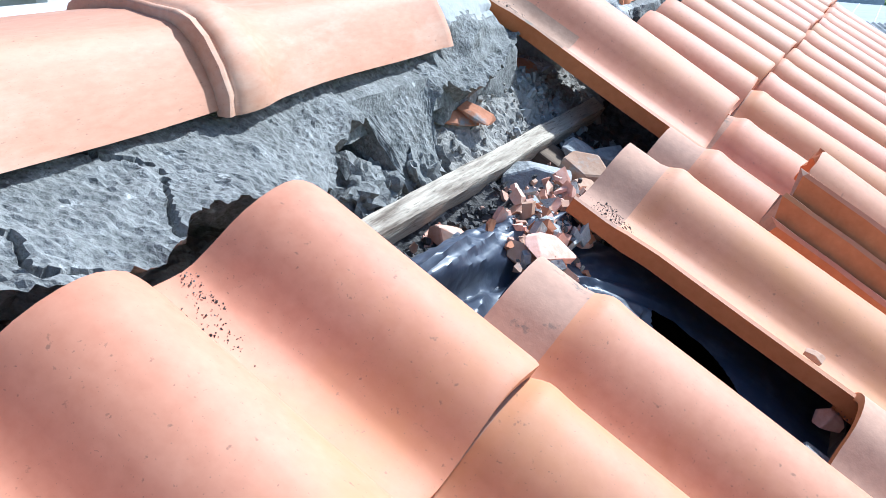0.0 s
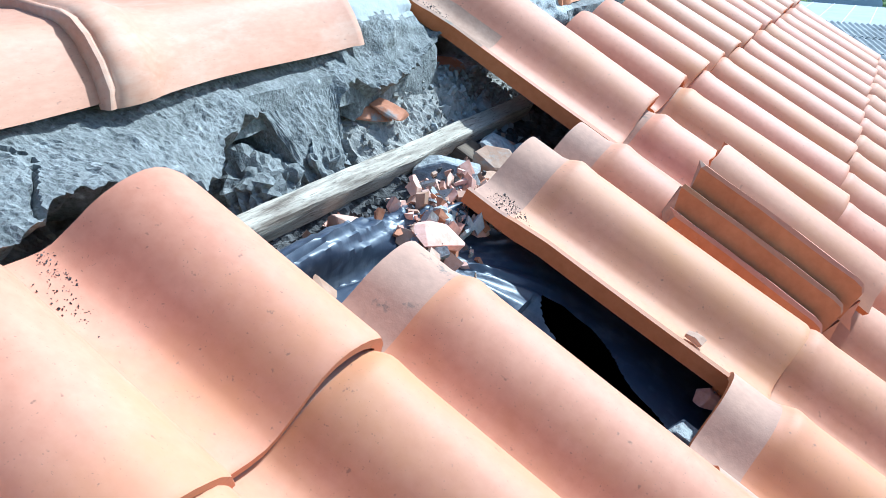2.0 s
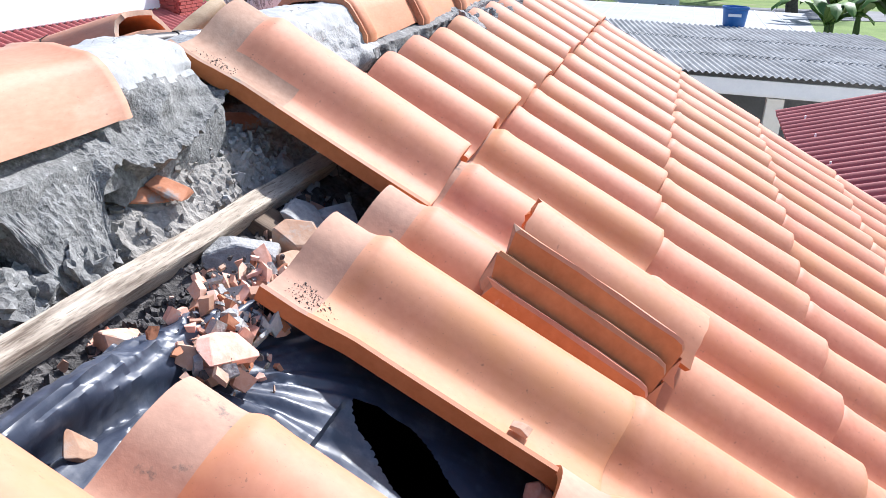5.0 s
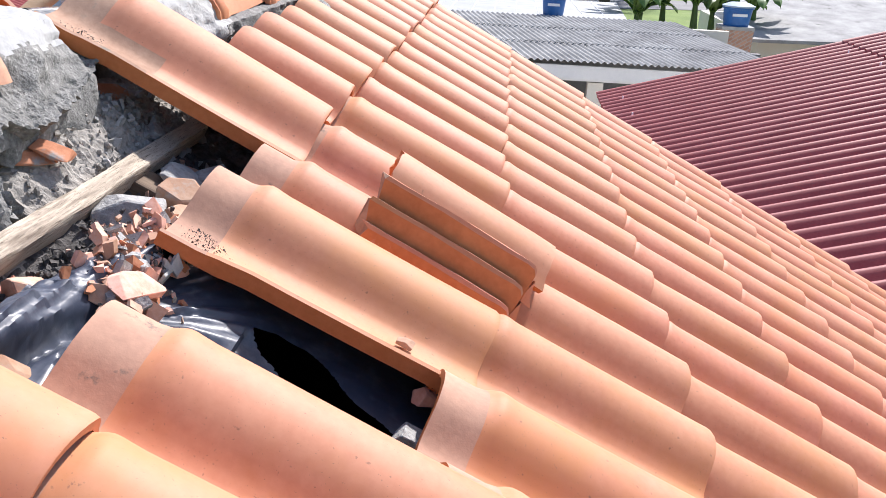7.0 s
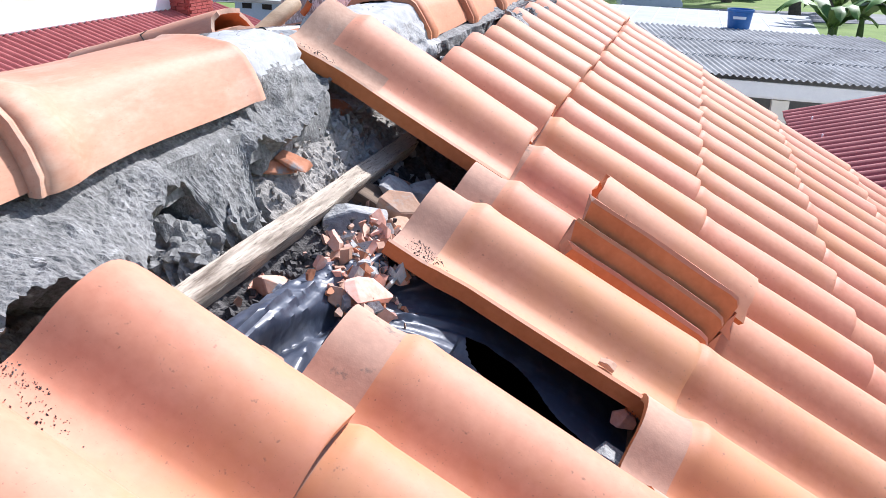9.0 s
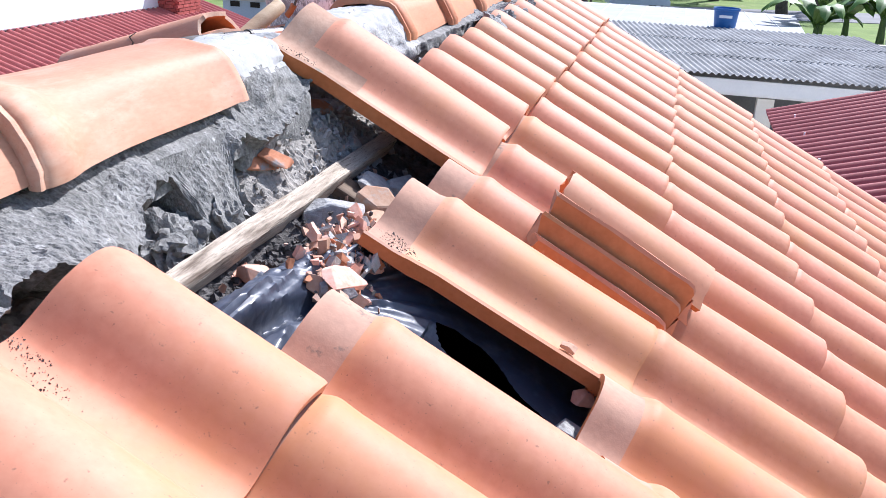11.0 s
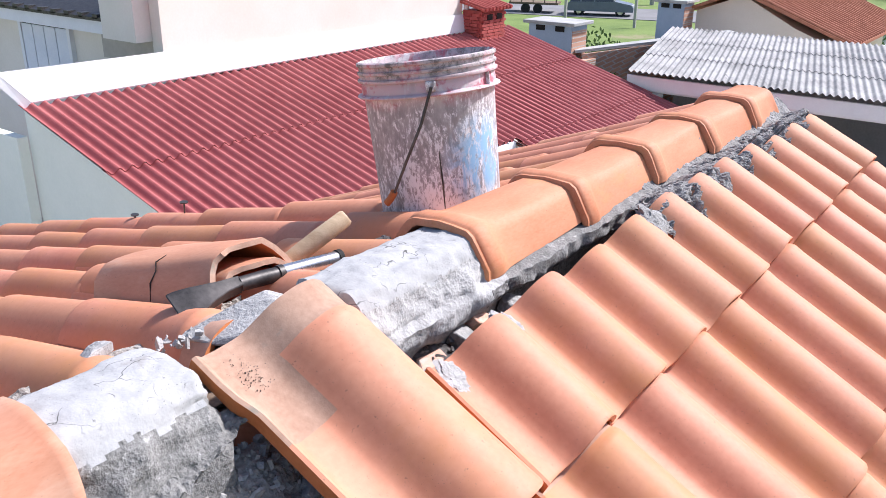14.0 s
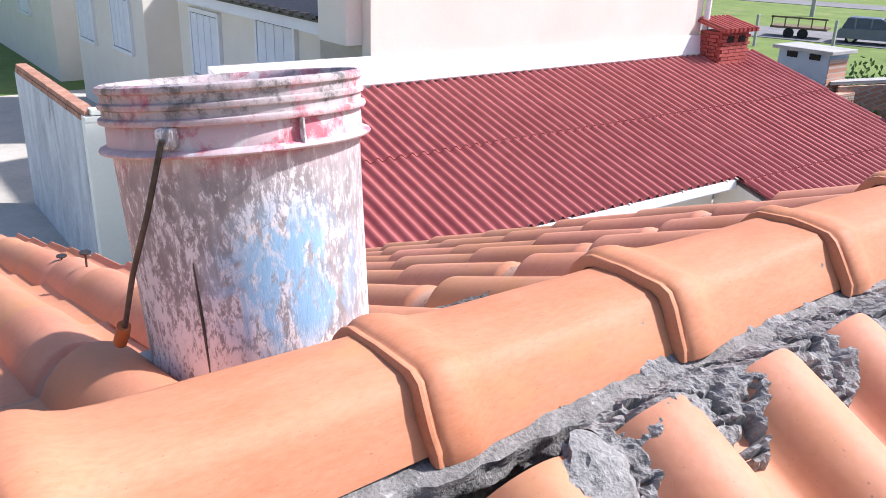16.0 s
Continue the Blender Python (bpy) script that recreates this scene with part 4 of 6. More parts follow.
def plastic_mesh():
    """A film drawn into folds, with a long tear."""
    step, y0, u0, ny, nu = 0.0036, -1.17, 0.165, 128, 146
    pts = {(i, j): (y0 + step * i, u0 + step * j) for i in range(ny) for j in range(nu)}
    for k, (y, u) in pts.items():
        if u > 0.384:
            for lip in (tear_far(u), tear_near(u)):
                if abs(y - lip) < step * 0.55:
                    pts[k] = (lip, u)
    order = {k: n for n, k in enumerate(pts)}
    verts = [front(y, u, plastic_height(y, u)) for y, u in pts.values()]
    faces = []
    def good(k):
        y, u = pts[k]
        torn = u > 0.386 and tear_near(u) + 1e-5 < y < tear_far(u) - 1e-5
        return not torn and u > plastic_edge(y) + 0.006 * math.sin(y * 40) and not (y > -0.805 and u < 0.29 + 0.35 * (y + 0.835))
    for i in range(ny - 1):
        for j in range(nu - 1):
            q = ((i, j), (i, j + 1), (i + 1, j + 1), (i + 1, j))
            for tri in ((q[0], q[1], q[2]), (q[0], q[2], q[3])):
                if all(good(k) for k in tri):
                    faces.append(tuple(order[k] for k in tri))
    return mesh_from("plastic_sheet", verts, faces, PLASTIC, True)
thing("plastic_sheet", plastic_mesh(), "torn black plastic sheet, crumpled, under the missing tiles", "plastic sheet")
strip = [[front(-1.045 + 0.02 * a + 0.012 * q, 0.262 + 0.075 * q, -0.045 + 0.030 * math.sin(2.6 * a) - 0.015 * q) for a in (0, .3, .6, 1)] for q in (0, .3, .6, 1)]
thing("plastic_strip", sheet("plastic_strip", strip, PLASTIC), "folded strip of black plastic standing up from the sheet", "plastic sheet")

# ---- loose tile and stacked broken tiles ----
thing("loose_roof_tile", tile_mesh("loose_roof_tile", 2, (CLAY, DUSTY, CLAY_RAW), dusty=.14), "loose terracotta roof tile lying across the open ridge", "roof tile", m=front_pose(-0.539, -0.100, 0.002) @ pose(0, 0, 0, 1.2, 0.4, 4.6) @ Matrix.Diagonal((1.03, 1.19, 1.08, 1)))
def plate_mesh(seed, l):
    """The flat flank of a broken tile, with a ragged head."""
    rnd = random.Random(seed)
    ring = ((-.0065, -.030), (.0065, -.030), (.0065, .018), (.0045, .026), (-.0045, .026), (-.0065, .020))
    xs = [0, .03, .09, .15, .2, l - .018, l - .006, l]
    verts, faces, n = [], [], len(ring)
    for k, x in enumerate(xs):
        for j, (y, z) in enumerate(ring):
            e = rnd.uniform(-.012, .010) if k == 0 else 0
            drop = -.010 * (1 if k == len(xs) - 1 else .25 if k == len(xs) - 2 else 0) * (z > 0)
            verts.append((x + e, y + .0015 * math.sin(x * 20 + seed), z + drop + .001 * math.sin(x * 33 + j)))
    for k in range(len(xs) - 1):
        faces += [(k * n + j, k * n + (j + 1) % n, (k + 1) * n + (j + 1) % n, (k + 1) * n + j) for j in range(n)]
    faces += [tuple(range(n)), tuple(range((len(xs) - 1) * n, len(xs) * n))[::-1]]
    pale = [1 if f[0] % n in (2, 3, 4) and len(f) == 4 else 0 for f in faces[:-2]] + [2, 1]
    o = len(verts)                               # the hooked nib left at the tail
    verts += [(l - .004, -.006, -.030), (l - .004, .006, -.030), (l + .004, .006, .004), (l + .004, -.006, .004), (l + .020, -.003, -.034), (l + .020, .005, -.034), (l + .010, .004, -.020), (l + .010, -.004, -.020)]
    faces += [(o, o + 1, o + 5, o + 4), (o + 3, o + 7, o + 6, o + 2), (o, o + 4, o + 7, o + 3), (o + 1, o + 2, o + 6, o + 5), (o + 4, o + 5, o + 6, o + 7)]
    return mesh_from("broken_roof_tile", verts, faces, (CLAY_RAW, CLAY, DUSTY), False, pale + [1] * 5)
for k in range(3):
    thing("broken_roof_tile", plate_mesh(21 + k, 0.235 + .008 * k), "broken terracotta tile piece stacked on edge on the roof", "roof tile", group="stack of broken tiles", m=front_pose(-0.640 + 0.025 * k, 0.438 - 0.003 * k, 0.014 + 0.028 * k) @ pose(0, 0, 0, -18, 0, 0.8))
me = tile_mesh("broken_roof_tile", 29, (CLAY, CLAY, CLAY_RAW), l0=0.105, l1=0.378, ragged=0.012, neck=False, cols=(7, 23), thick=.013)
thing("broken_roof_tile", me, "broken terracotta barrel piece on top of stacked tiles", "roof tile", group="stack of broken tiles", m=front_pose(-0.578, 0.328, 0.060) @ pose(0, 0, 0, -4, 0, 0) @ pose(0, -0.066, 0))
thing("tile_fragment", chunk_mesh("tile_fragment", 96, (.020, .016, .008), DUSTY, 4), "small terracotta chip on the roof tile", "rubble", m=front_pose(-0.815, 0.545, 0.004))
thing("mortar_lump", chunk_mesh("mortar_lump", 97, (.045, .035, .02), MORTAR_PALE, 5), "pale mortar chip at the edge of the opening", "rubble", m=front_pose(-0.90, 0.602, -0.05))

# ---- on the back slope ----
def old_cap(seed, length=0.34):
    """A broken ridge tile with no collar: an angular arch with thick, ragged, dusty ends."""
    rnd = random.Random(seed)
    arch = ((0.0, -.012), (-.010, .008), (-.026, .032), (-.040, .048), (-.052, .055), (-.075, .058), (-.100, .059), (-.125, .058), (-.148, .055), (-.160, .048), (-.174, .032), (-.190, .008), (-.2, -.012))
    mid = Vector((-.1, -.01))
    ls = (0, .006, .05, .12, .20, .28, length - .006, length)
    n, m = len(arch), len(ls)
    verts, faces, fm = [], [], []
    jag = [[rnd.uniform(-.007, .007) for _ in range(n)] for _ in range(2)]
    for side in (0, 1):
        for k, l in enumerate(ls):
            for i, (x, z) in enumerate(arch):
                p = mid + (Vector((x, z)) - mid) * ((0.985 if k in (0, m - 1) else 1.0) - 0.13 * side + 0.002 * math.sin(i * 2 + k))
                e = jag[0][i] if k < 2 else jag[1][i] if k > m - 3 else 0
                verts.append((p.x, l + e, p.y + .0015 * math.sin(l * 19 + i)))
    at = lambda side, k, i: side * m * n + k * n + i
    for k in range(m - 1):
        for i in range(n - 1):
            faces += [(at(0, k, i), at(0, k, i + 1), at(0, k + 1, i + 1), at(0, k + 1, i)), (at(1, k, i), at(1, k + 1, i), at(1, k + 1, i + 1), at(1, k, i + 1))]
            fm += [0, 1]
        faces += [(at(0, k, 0), at(0, k + 1, 0), at(1, k + 1, 0), at(1, k, 0)), (at(0, k, n - 1), at(1, k, n - 1), at(1, k + 1, n - 1), at(0, k + 1, n - 1))]
        fm += [2, 2]
    for k in (0, m - 1):
        for i in range(n - 1):
            q = (at(0, k, i), at(1, k, i), at(1, k, i + 1), at(0, k, i + 1))
            faces.append(q if k == 0 else q[::-1])
            fm.append(2)
    return mesh_from("old_ridge_tile", verts, faces, (CLAY_CAP_OLD, CLAY_RAW, DUSTY), True, fm)
CAPX = Matrix.Translation((0.1, 0, 0))
for k, (x, y, z, turn, tip) in enumerate(((-0.340, -0.245, 0.040, 93, -17), (-0.318, -0.238, 0.008, 86, -16))):
    cap = thing("old_ridge_tile", old_cap(31 + k), "cracked old ridge tile set down on the back slope", "ridge tile", group="old ridge tiles", m=pose(x, y, z, 0, 0, turn) @ pose(0, 0, 0, tip, 0, 0) @ CAPX @ pose(0, 0, -.040))
    if k == 0:
        part("crack", tube("crack", [(-.198, .150, -.006), (-.183, .158, .022), (-.170, .150, .040), (-.156, .163, .0525), (-.135, .158, .0585)], [.0006, .0014, .0011, .0014, .0005], DARK, 5), cap, "dark open crack")
hammer = thing("hammer", None, "mason's hammer with a wooden handle lying behind the ridge", "hammer", m=pose(0, 0, 0))
part("handle", tube("handle", [(-0.295, -0.036, .058), (-0.297, -0.040, .055), (-0.318, -0.085, .026), (-0.345, -0.145, -.012), (-0.37, -0.20, -.05)], [.013, .0165, .0175, .016, .0145], HANDLE, 14), hammer, "worn pale wooden handle")
chisel = thing("hatchet", None, "hatchet with a chromed tubular handle lying behind the ridge", "hatchet", m=pose(0, 0, 0))
part("handle", tube("handle", [(-0.262, -0.100, .004), (-0.270, -0.16, .008), (-0.280, -0.215, .010)], .0135, STEEL, 18), chisel, "chromed tube handle")
part("end_cap", tube("end_cap", [(-0.2605, -0.092, .0035), (-0.262, -0.101, .004)], [.0155, .0155], RUBBER, 18), chisel, "black rubber end")
part("collar", tube("collar", [(-0.280, -0.213, .010), (-0.2815, -0.223, .0105)], .0145, IRON, 16), chisel)
part("shaft", tube("shaft", [(-0.281, -0.22, .010), (-0.287, -0.255, .0115), (-0.294, -0.295, .013)], [.0125, .0135, .0125], IRON, 14), chisel, "dark iron shaft")
def blade_mesh():
    """A flat iron blade that flares towards its edge."""
    verts, faces = [], []
    for k, (y, half, t) in enumerate(((0, .011, .011), (-.03, .014, .0105), (-.06, .021, .009), (-.085, .030, .006), (-.105, .036, .003), (-.118, .038, .0012))):
        skew = 0.010 * (k / 5) ** 2
        verts += [(-half + skew, y, -t), (half + skew, y, -t), (half * .9 + skew, y, t), (-half * .9 + skew, y, t)]
    for k in range(5):
        faces += [(4 * k + j, 4 * k + (j + 1) % 4, 4 * k + 4 + (j + 1) % 4, 4 * k + 4 + j) for j in range(4)]
    faces += [(3, 2, 1, 0), (20, 21, 22, 23)]
    bm = bmesh.new()
    vs = [bm.verts.new(v) for v in verts]
    for f in faces:
        bm.faces.new([vs[q] for q in f])
    bmesh.ops.bevel(bm, geom=bm.edges[:], offset=.0015, segments=1, affect="EDGES")
    return bm_mesh("blade", bm, IRON)
part("blade", blade_mesh(), chisel, "flaring dark iron blade", m=pose(-.294, -.292, .013, 2, 28, -8))

thing("mortar_lump", chunk_mesh("mortar_lump", 98, (.14, .15, .045), MORTAR_PALE, 11), "pale mortar slab broken off behind the ridge", "rubble", m=pose(-0.175, -0.36, 0.008, 4, -12, 10))
thing("mortar_lump", chunk_mesh("mortar_lump", 99, (.035, .04, .02), MORTAR_PALE, 6), "pale mortar lump on the back tiles", "rubble", m=pose(-0.285, -0.56, 0.004, 6, -14, 10))
# nails along one column
for k, x in enumerate((-1.349, -1.62)):
    nail = thing("roof_nail", tube("roof_nail", [(0, 0, -.03), (0, 0, .020), (0, 0, .0205), (0, 0, .024)], [.0025, .0025, .013, .013], IRON, 10), "rusty roofing nail sticking out of the tile crest", "nail", group="roofing nails", m=pose(x, 0.362, back(0.36, (-x - .17) / .966, 0.064).z + (-0.002 if k == 0 else -0.03), 0, 3, 0))

# ---- bucket ----
def bucket_material():
    m = bpy.data.materials.new("paint_splattered_plastic")
    m.use_nodes = True
    N, L = m.node_tree.nodes, m.node_tree.links
    b = N["Principled BSDF"]
    tc = N.new("ShaderNodeTexCoord")
    mp = N.new("ShaderNodeMapping")
    mp.inputs["Scale"].default_value = (1, 1, 0.45)
    L.new(tc.outputs["Object"], mp.inputs[0])
    def nz(s, d, src, r=0.65, dist=0.0):
        n = N.new("ShaderNodeTexNoise")
        n.inputs["Scale"].default_value, n.inputs["Detail"].default_value, n.inputs["Roughness"].default_value, n.inputs["Distortion"].default_value = s, d, r, dist
        L.new(src, n.inputs["Vector"])
        return n.outputs["Fac"]
    def ramp(src, a, c):
        r = N.new("ShaderNodeMapRange")
        r.inputs["From Min"].default_value, r.inputs["From Max"].default_value = a, c
        L.new(src, r.inputs["Value"])
        return r.outputs[0]
    def mix(fac, a, c):
        x = N.new("ShaderNodeMix")
        x.data_type = "RGBA"
        L.new(fac, x.inputs["Factor"])
        for s, v in ((6, a), (7, c)):
            if isinstance(v, tuple):
                x.inputs[s].default_value = (*v, 1)
            else:
                L.new(v, x.inputs[s])
        return x.outputs[2]
    def mul(a, c):
        x = N.new("ShaderNodeMath")
        x.operation, x.use_clamp = "MULTIPLY", True
        L.new(a, x.inputs[0])
        L.new(c, x.inputs[1])
        return x.outputs[0]
    splat = nz(120, 12, mp.outputs[0], 0.80, 0.35)
    broad = nz(6, 4, tc.outputs["Object"])
    base = mix(ramp(nz(60, 5, mp.outputs[0]), 0.4, 0.6), (0.30, 0.27, 0.275), (0.43, 0.39, 0.395))
    white_at = N.new("ShaderNodeMath")
    white_at.operation = "MULTIPLY_ADD"
    white_at.inputs[1].default_value = 0.55
    L.new(broad, white_at.inputs[0])
    L.new(splat, white_at.inputs[2])
    col = mix(ramp(white_at.outputs[0], 0.76, 0.82), base, (0.82, 0.79, 0.81))
    sep = N.new("ShaderNodeSeparateXYZ")
    L.new(tc.outputs["Object"], sep.inputs[0])
    far = N.new("ShaderNodeVectorMath")
    far.operation, far.inputs[1].default_value = "DISTANCE", (0.132, -0.01, 0.135)
    L.new(tc.outputs["Object"], far.inputs[0])
    patchy = ramp(nz(30, 8, mp.outputs[0], 0.7, 0.8), 0.44, 0.54)
    col = mix(mul(ramp(far.outputs["Value"], 0.105, 0.05), patchy), col, (0.30, 0.52, 0.74))
    pinkz = ramp(sep.outputs[2], 0.246, 0.282)
    pink = mix(ramp(nz(18, 7, tc.outputs["Object"], 0.7), 0.49, 0.57), (0.58, 0.43, 0.45), (0.50, 0.13, 0.17))
    pink = mix(ramp(nz(34, 8, mp.outputs[0], 0.7, 1.0), 0.54, 0.62), pink, (0.62, 0.56, 0.56))
    col = mix(mul(pinkz, ramp(broad, 0.25, 0.42)), col, pink)
    crust = mix(ramp(nz(50, 9, tc.outputs["Object"], 0.75), 0.46, 0.58), (0.47, 0.41, 0.415), (0.16, 0.145, 0.14))
    col = mix(mul(ramp(sep.outputs[2], 0.303, 0.318), ramp(nz(14, 8, mp.outputs[0], 0.7), 0.40, 0.52)), col, crust)
    L.new(col, b.inputs["Base Color"])
    b.inputs["Roughness"].default_value = 0.6
    bp = N.new("ShaderNodeBump")
    bp.inputs["Strength"].default_value, bp.inputs["Distance"].default_value = 0.5, 0.002
    L.new(splat, bp.inputs["Height"])
    L.new(bp.outputs[0], b.inputs["Normal"])
    return m
BUCKET = bucket_material()
thing("support_board", box_mesh("support_board", (-.158, -.150, -.016), (.135, .13, .016), CONCRETE, 0.003), "grey board laid under the bucket on the tiles", "board", m=pose(-0.363, 0.358, -0.074, 0, -6.5, 8))
bucket = thing("bucket", None, "paint-splattered plastic bucket with a pink rim standing on a board", "bucket", m=pose(-0.363, 0.353, -0.062, 0, -8.5, 0))
bucket.scale = (0.985, 0.985, 1.04)
wall = [(0.0, .003), (.130, .002), (.1345, .005), (.136, .014), (.1420, .20), (.1455, .288)]
part("body", lathe("body", wall, BUCKET, 72), bucket, "tapered body splattered with white and blue paint")
part("skirt", lathe("skirt", [(.1455, .276), (.1575, .2745), (.1588, .2765), (.1575, .279), (.1490, .282), (.1478, .306), (.1455, .308)], BUCKET, 72), bucket, "pink stained collar ring")
part("rim", lathe("rim", [(.1465, .304), (.1545, .3055), (.1555, .308), (.1545, .311), (.1500, .3125), (.1500, .320), (.1535, .3215), (.1540, .324), (.1535, .3265), (.1495, .328), (.1500, .336), (.1540, .338), (.1545, .341), (.1535, .344), (.1480, .346), (.1440, .342), (.1430, .30), (.1290, .02), (0, .016)], BUCKET, 72), bucket, "ridged pink rim with dried cement")
def dirn(a, r, z):
    return (r * math.cos(radians(a)), r * math.sin(radians(a)), z)
for a in (-50, 130):
    ear = part("handle_ear", box_mesh("handle_ear", (-.012, -.011, -.010), (.010, .011, .011), BUCKET, 0.004), bucket, m=pose(*dirn(a, .150, .294), 0, 0, a))
part("handle", tube("handle", [dirn(-50, .163, .294), dirn(-60, .164, .225), dirn(-74, .165, .155), dirn(-88, .168, .085)], .0032, IRON, 8), bucket, "dark wire handle hanging down")
part("grip", tube("grip", [dirn(-87, .168, .092), dirn(-91, .169, .078), dirn(-95, .170, .068)], .008, CLAY_RAW, 12), bucket, "reddish plastic grip")
for a in (4, 86):
    part("gusset", box_mesh("gusset", (-.006, -.0015, -.013), (.0065, .0015, .013), BUCKET, 0.0008), bucket, m=pose(*dirn(a, .150, .292), 0, 0, a))
part("seam", tube("seam", [dirn(-49, .1355, .03), dirn(-48.5, .139, .10), dirn(-49, .1405, .165)], [.0012, .002, .001], IRON, 6), bucket, "dark vertical scratch")

# ---- the neighbourhood ----
G = -5.2
thing("ground", box_mesh("ground", (-500, -300, G - .5), (500, 900, G), GRASS), "grassy ground with yards between the houses", "ground", kind="structure")
thing("yard", box_mesh("yard", (-30, -20, G), (14, 31, G + .03), EARTH), "bare earth yards between the houses", "yard", kind="structure")
def band(name, a, b, half, z, mat):
    a, b = Vector(a), Vector(b)
    n = Vector((-(b - a).y, (b - a).x, 0)).normalized() * half
    return poly_prism(name, [(a + n).to_tuple()[:2] + (z,), (b + n).to_tuple()[:2] + (z,), (b - n).to_tuple()[:2] + (z,), (a - n).to_tuple()[:2] + (z,)], (0, 0, 0.03), mat)
thing("road", band("road", (-120, 20, 0), (60, 78, 0), 3.4, G + 0.01, ASPHALT), "asphalt street beyond the yards", "road", kind="structure")
thing("road", band("road", (-140, 44, 0), (60, 108, 0), 3.0, G + 0.01, ASPHALT), "second asphalt street beyond a grass strip", "road", kind="structure")

def corrugated(name, p0, pu, pv, nu, mat, pitch=0.177, amp=0.024, per=10, thick=0.006):
    """A corrugated sheet: p0 a corner, pu the way across the waves, pv the way along them."""
    p0, pu, pv = Vector(p0), Vector(pu), Vector(pv)
    n = pu.cross(pv).normalized()
    if n.z < 0:
        n = -n
    steps = int(pu.length / pitch * per)
    rows = [[p0 + pu * (i / steps) + pv * (k / nu) + n * amp * math.cos(2 * math.pi * i / per) for i in range(steps + 1)] for k in range(nu + 1)]
    verts = [p for r in rows for p in r] + [p - n * thick for r in rows for p in r]
    c, r = steps + 1, nu + 1
    faces = []
    for i in range(nu):
        for j in range(steps):
            q = (i * c + j, i * c + j + 1, (i + 1) * c + j + 1, (i + 1) * c + j)
            faces += [q, tuple(a + c * r for a in q[::-1])]
    for k in (0, nu):
        faces += [(k * c + j, k * c + j + 1, k * c + j + 1 + c * r, k * c + j + c * r) for j in range(steps)]
    return mesh_from(name, verts, faces, mat, True)

def sheets(parent, p0, pu, pv, count, mat, pitch=0.177, amp=0.024, lap=0.12):
    """Rows of corrugated sheets from the top down, each lapping over the next."""
    p0, pv = Vector(p0), Vector(pv)
    for k in range(count):
        lift = Vector((0, 0, 0.016 * (3 - k)))
        part("roof_sheet", corrugated("roof_sheet", p0 + pv * (k / count) + lift, pu, pv * (1 / count) + pv.normalized() * lap, 1, mat, pitch, amp), parent)

def window_at(parent, centre, across, w, h, mat=SHUTTER, leaves=4):
    """A framed window with louvred leaves; across is the wall's own direction."""
    across = Vector(across).normalized()
    out = Vector((0, 0, 1)).cross(across) * -1
    m = Matrix((across, out, Vector((0, 0, 1)))).transposed().to_4x4()
    m.translation = Vector(centre)
    win = part("window", box_mesh("window", (-w / 2, -.05, -h / 2), (w / 2, .02, h / 2), GLASS), parent, m=m)
    t = 0.09
    for lo, hi in (((-w / 2 - t, -.04, h / 2), (w / 2 + t, .06, h / 2 + t)), ((-w / 2 - t, -.04, -h / 2 - t), (w / 2 + t, .08, -h / 2)), ((-w / 2 - t, -.04, -h / 2), (-w / 2, .06, h / 2)), ((w / 2, -.04, -h / 2), (w / 2 + t, .06, h / 2))):
        part("frame", box_mesh("frame", lo, hi, WHITE), win)
    for k in range(leaves):
        a, b = -w / 2 + w * k / leaves + .012, -w / 2 + w * (k + 1) / leaves - .012
        part("shutter_leaf", box_mesh("shutter_leaf", (a, .02, -h / 2 + .02), (b, .045, h / 2 - .02), mat), win)
    return win

# the house with the red corrugated roof, and the taller house behind it
red = thing("red_roofed_house", None, "neighbouring house with red corrugated roof and pale green walls", "house")
SL = -0.294
def rz(x):
    return -1.84 + SL * (x + 10)
RED_Y, RED_MID = 4.16, 4.16 + 36 * 0.177
for x0, x1, y0, waves, k in ((-10.04, -8.295, RED_Y, 36, 0), (-8.295, -6.52, RED_Y, 36, 1), (-10.04, -8.295, RED_MID, 30, 0), (-8.295, -6.40, RED_MID, 30, 1), (-6.40, -3.7, RED_MID, 30, 2)):
    run = x1 - x0 + (.10 if k < 2 else 0)
    part("roof_sheet", corrugated("roof_sheet", (x0, y0, rz(x0) + .022 * (2 - k)), (0, waves * 0.177, 0), (run, 0, run * SL), 1, RED_ROOF, 0.177, 0.032, thick=0.010), red)
part("gable_wall", poly_prism("gable_wall", [(-10.1, 4.26, G), (-6.75, 4.26, G), (-6.75, 4.26, rz(-6.75) - .06), (-10.1, 4.26, rz(-10.1) - .05)], (0, .18, 0), GREEN_WALL), red, "pale green rendered gable wall")
part("eave_wall", box_mesh("eave_wall", (-6.95, 4.44, G), (-6.78, 10.53, rz(-6.8) - .12), CREAM), red, "cream rendered wall under the eave")
part("recess_wall", poly_prism("recess_wall", [(-6.78, 10.58, G), (-3.9, 10.58, G), (-3.9, 10.58, rz(-3.9) - .1), (-6.78, 10.58, rz(-6.78) - .1)], (0, .15, 0), CREAM), red)
part("gutter", box_mesh("gutter", (-6.55, 4.1, rz(-6.57) - .20), (-6.40, 10.54, rz(-6.57) - .055), WHITE, 0.02), red, "white metal gutter")
for y in (5.0, 6.0, 7.1, 8.2, 9.3, 10.3):
    part("gutter_bracket", box_mesh("gutter_bracket", (-6.60, y, rz(-6.6) - .08), (-6.40, y + .03, rz(-6.6) - .045), WHITE), red)
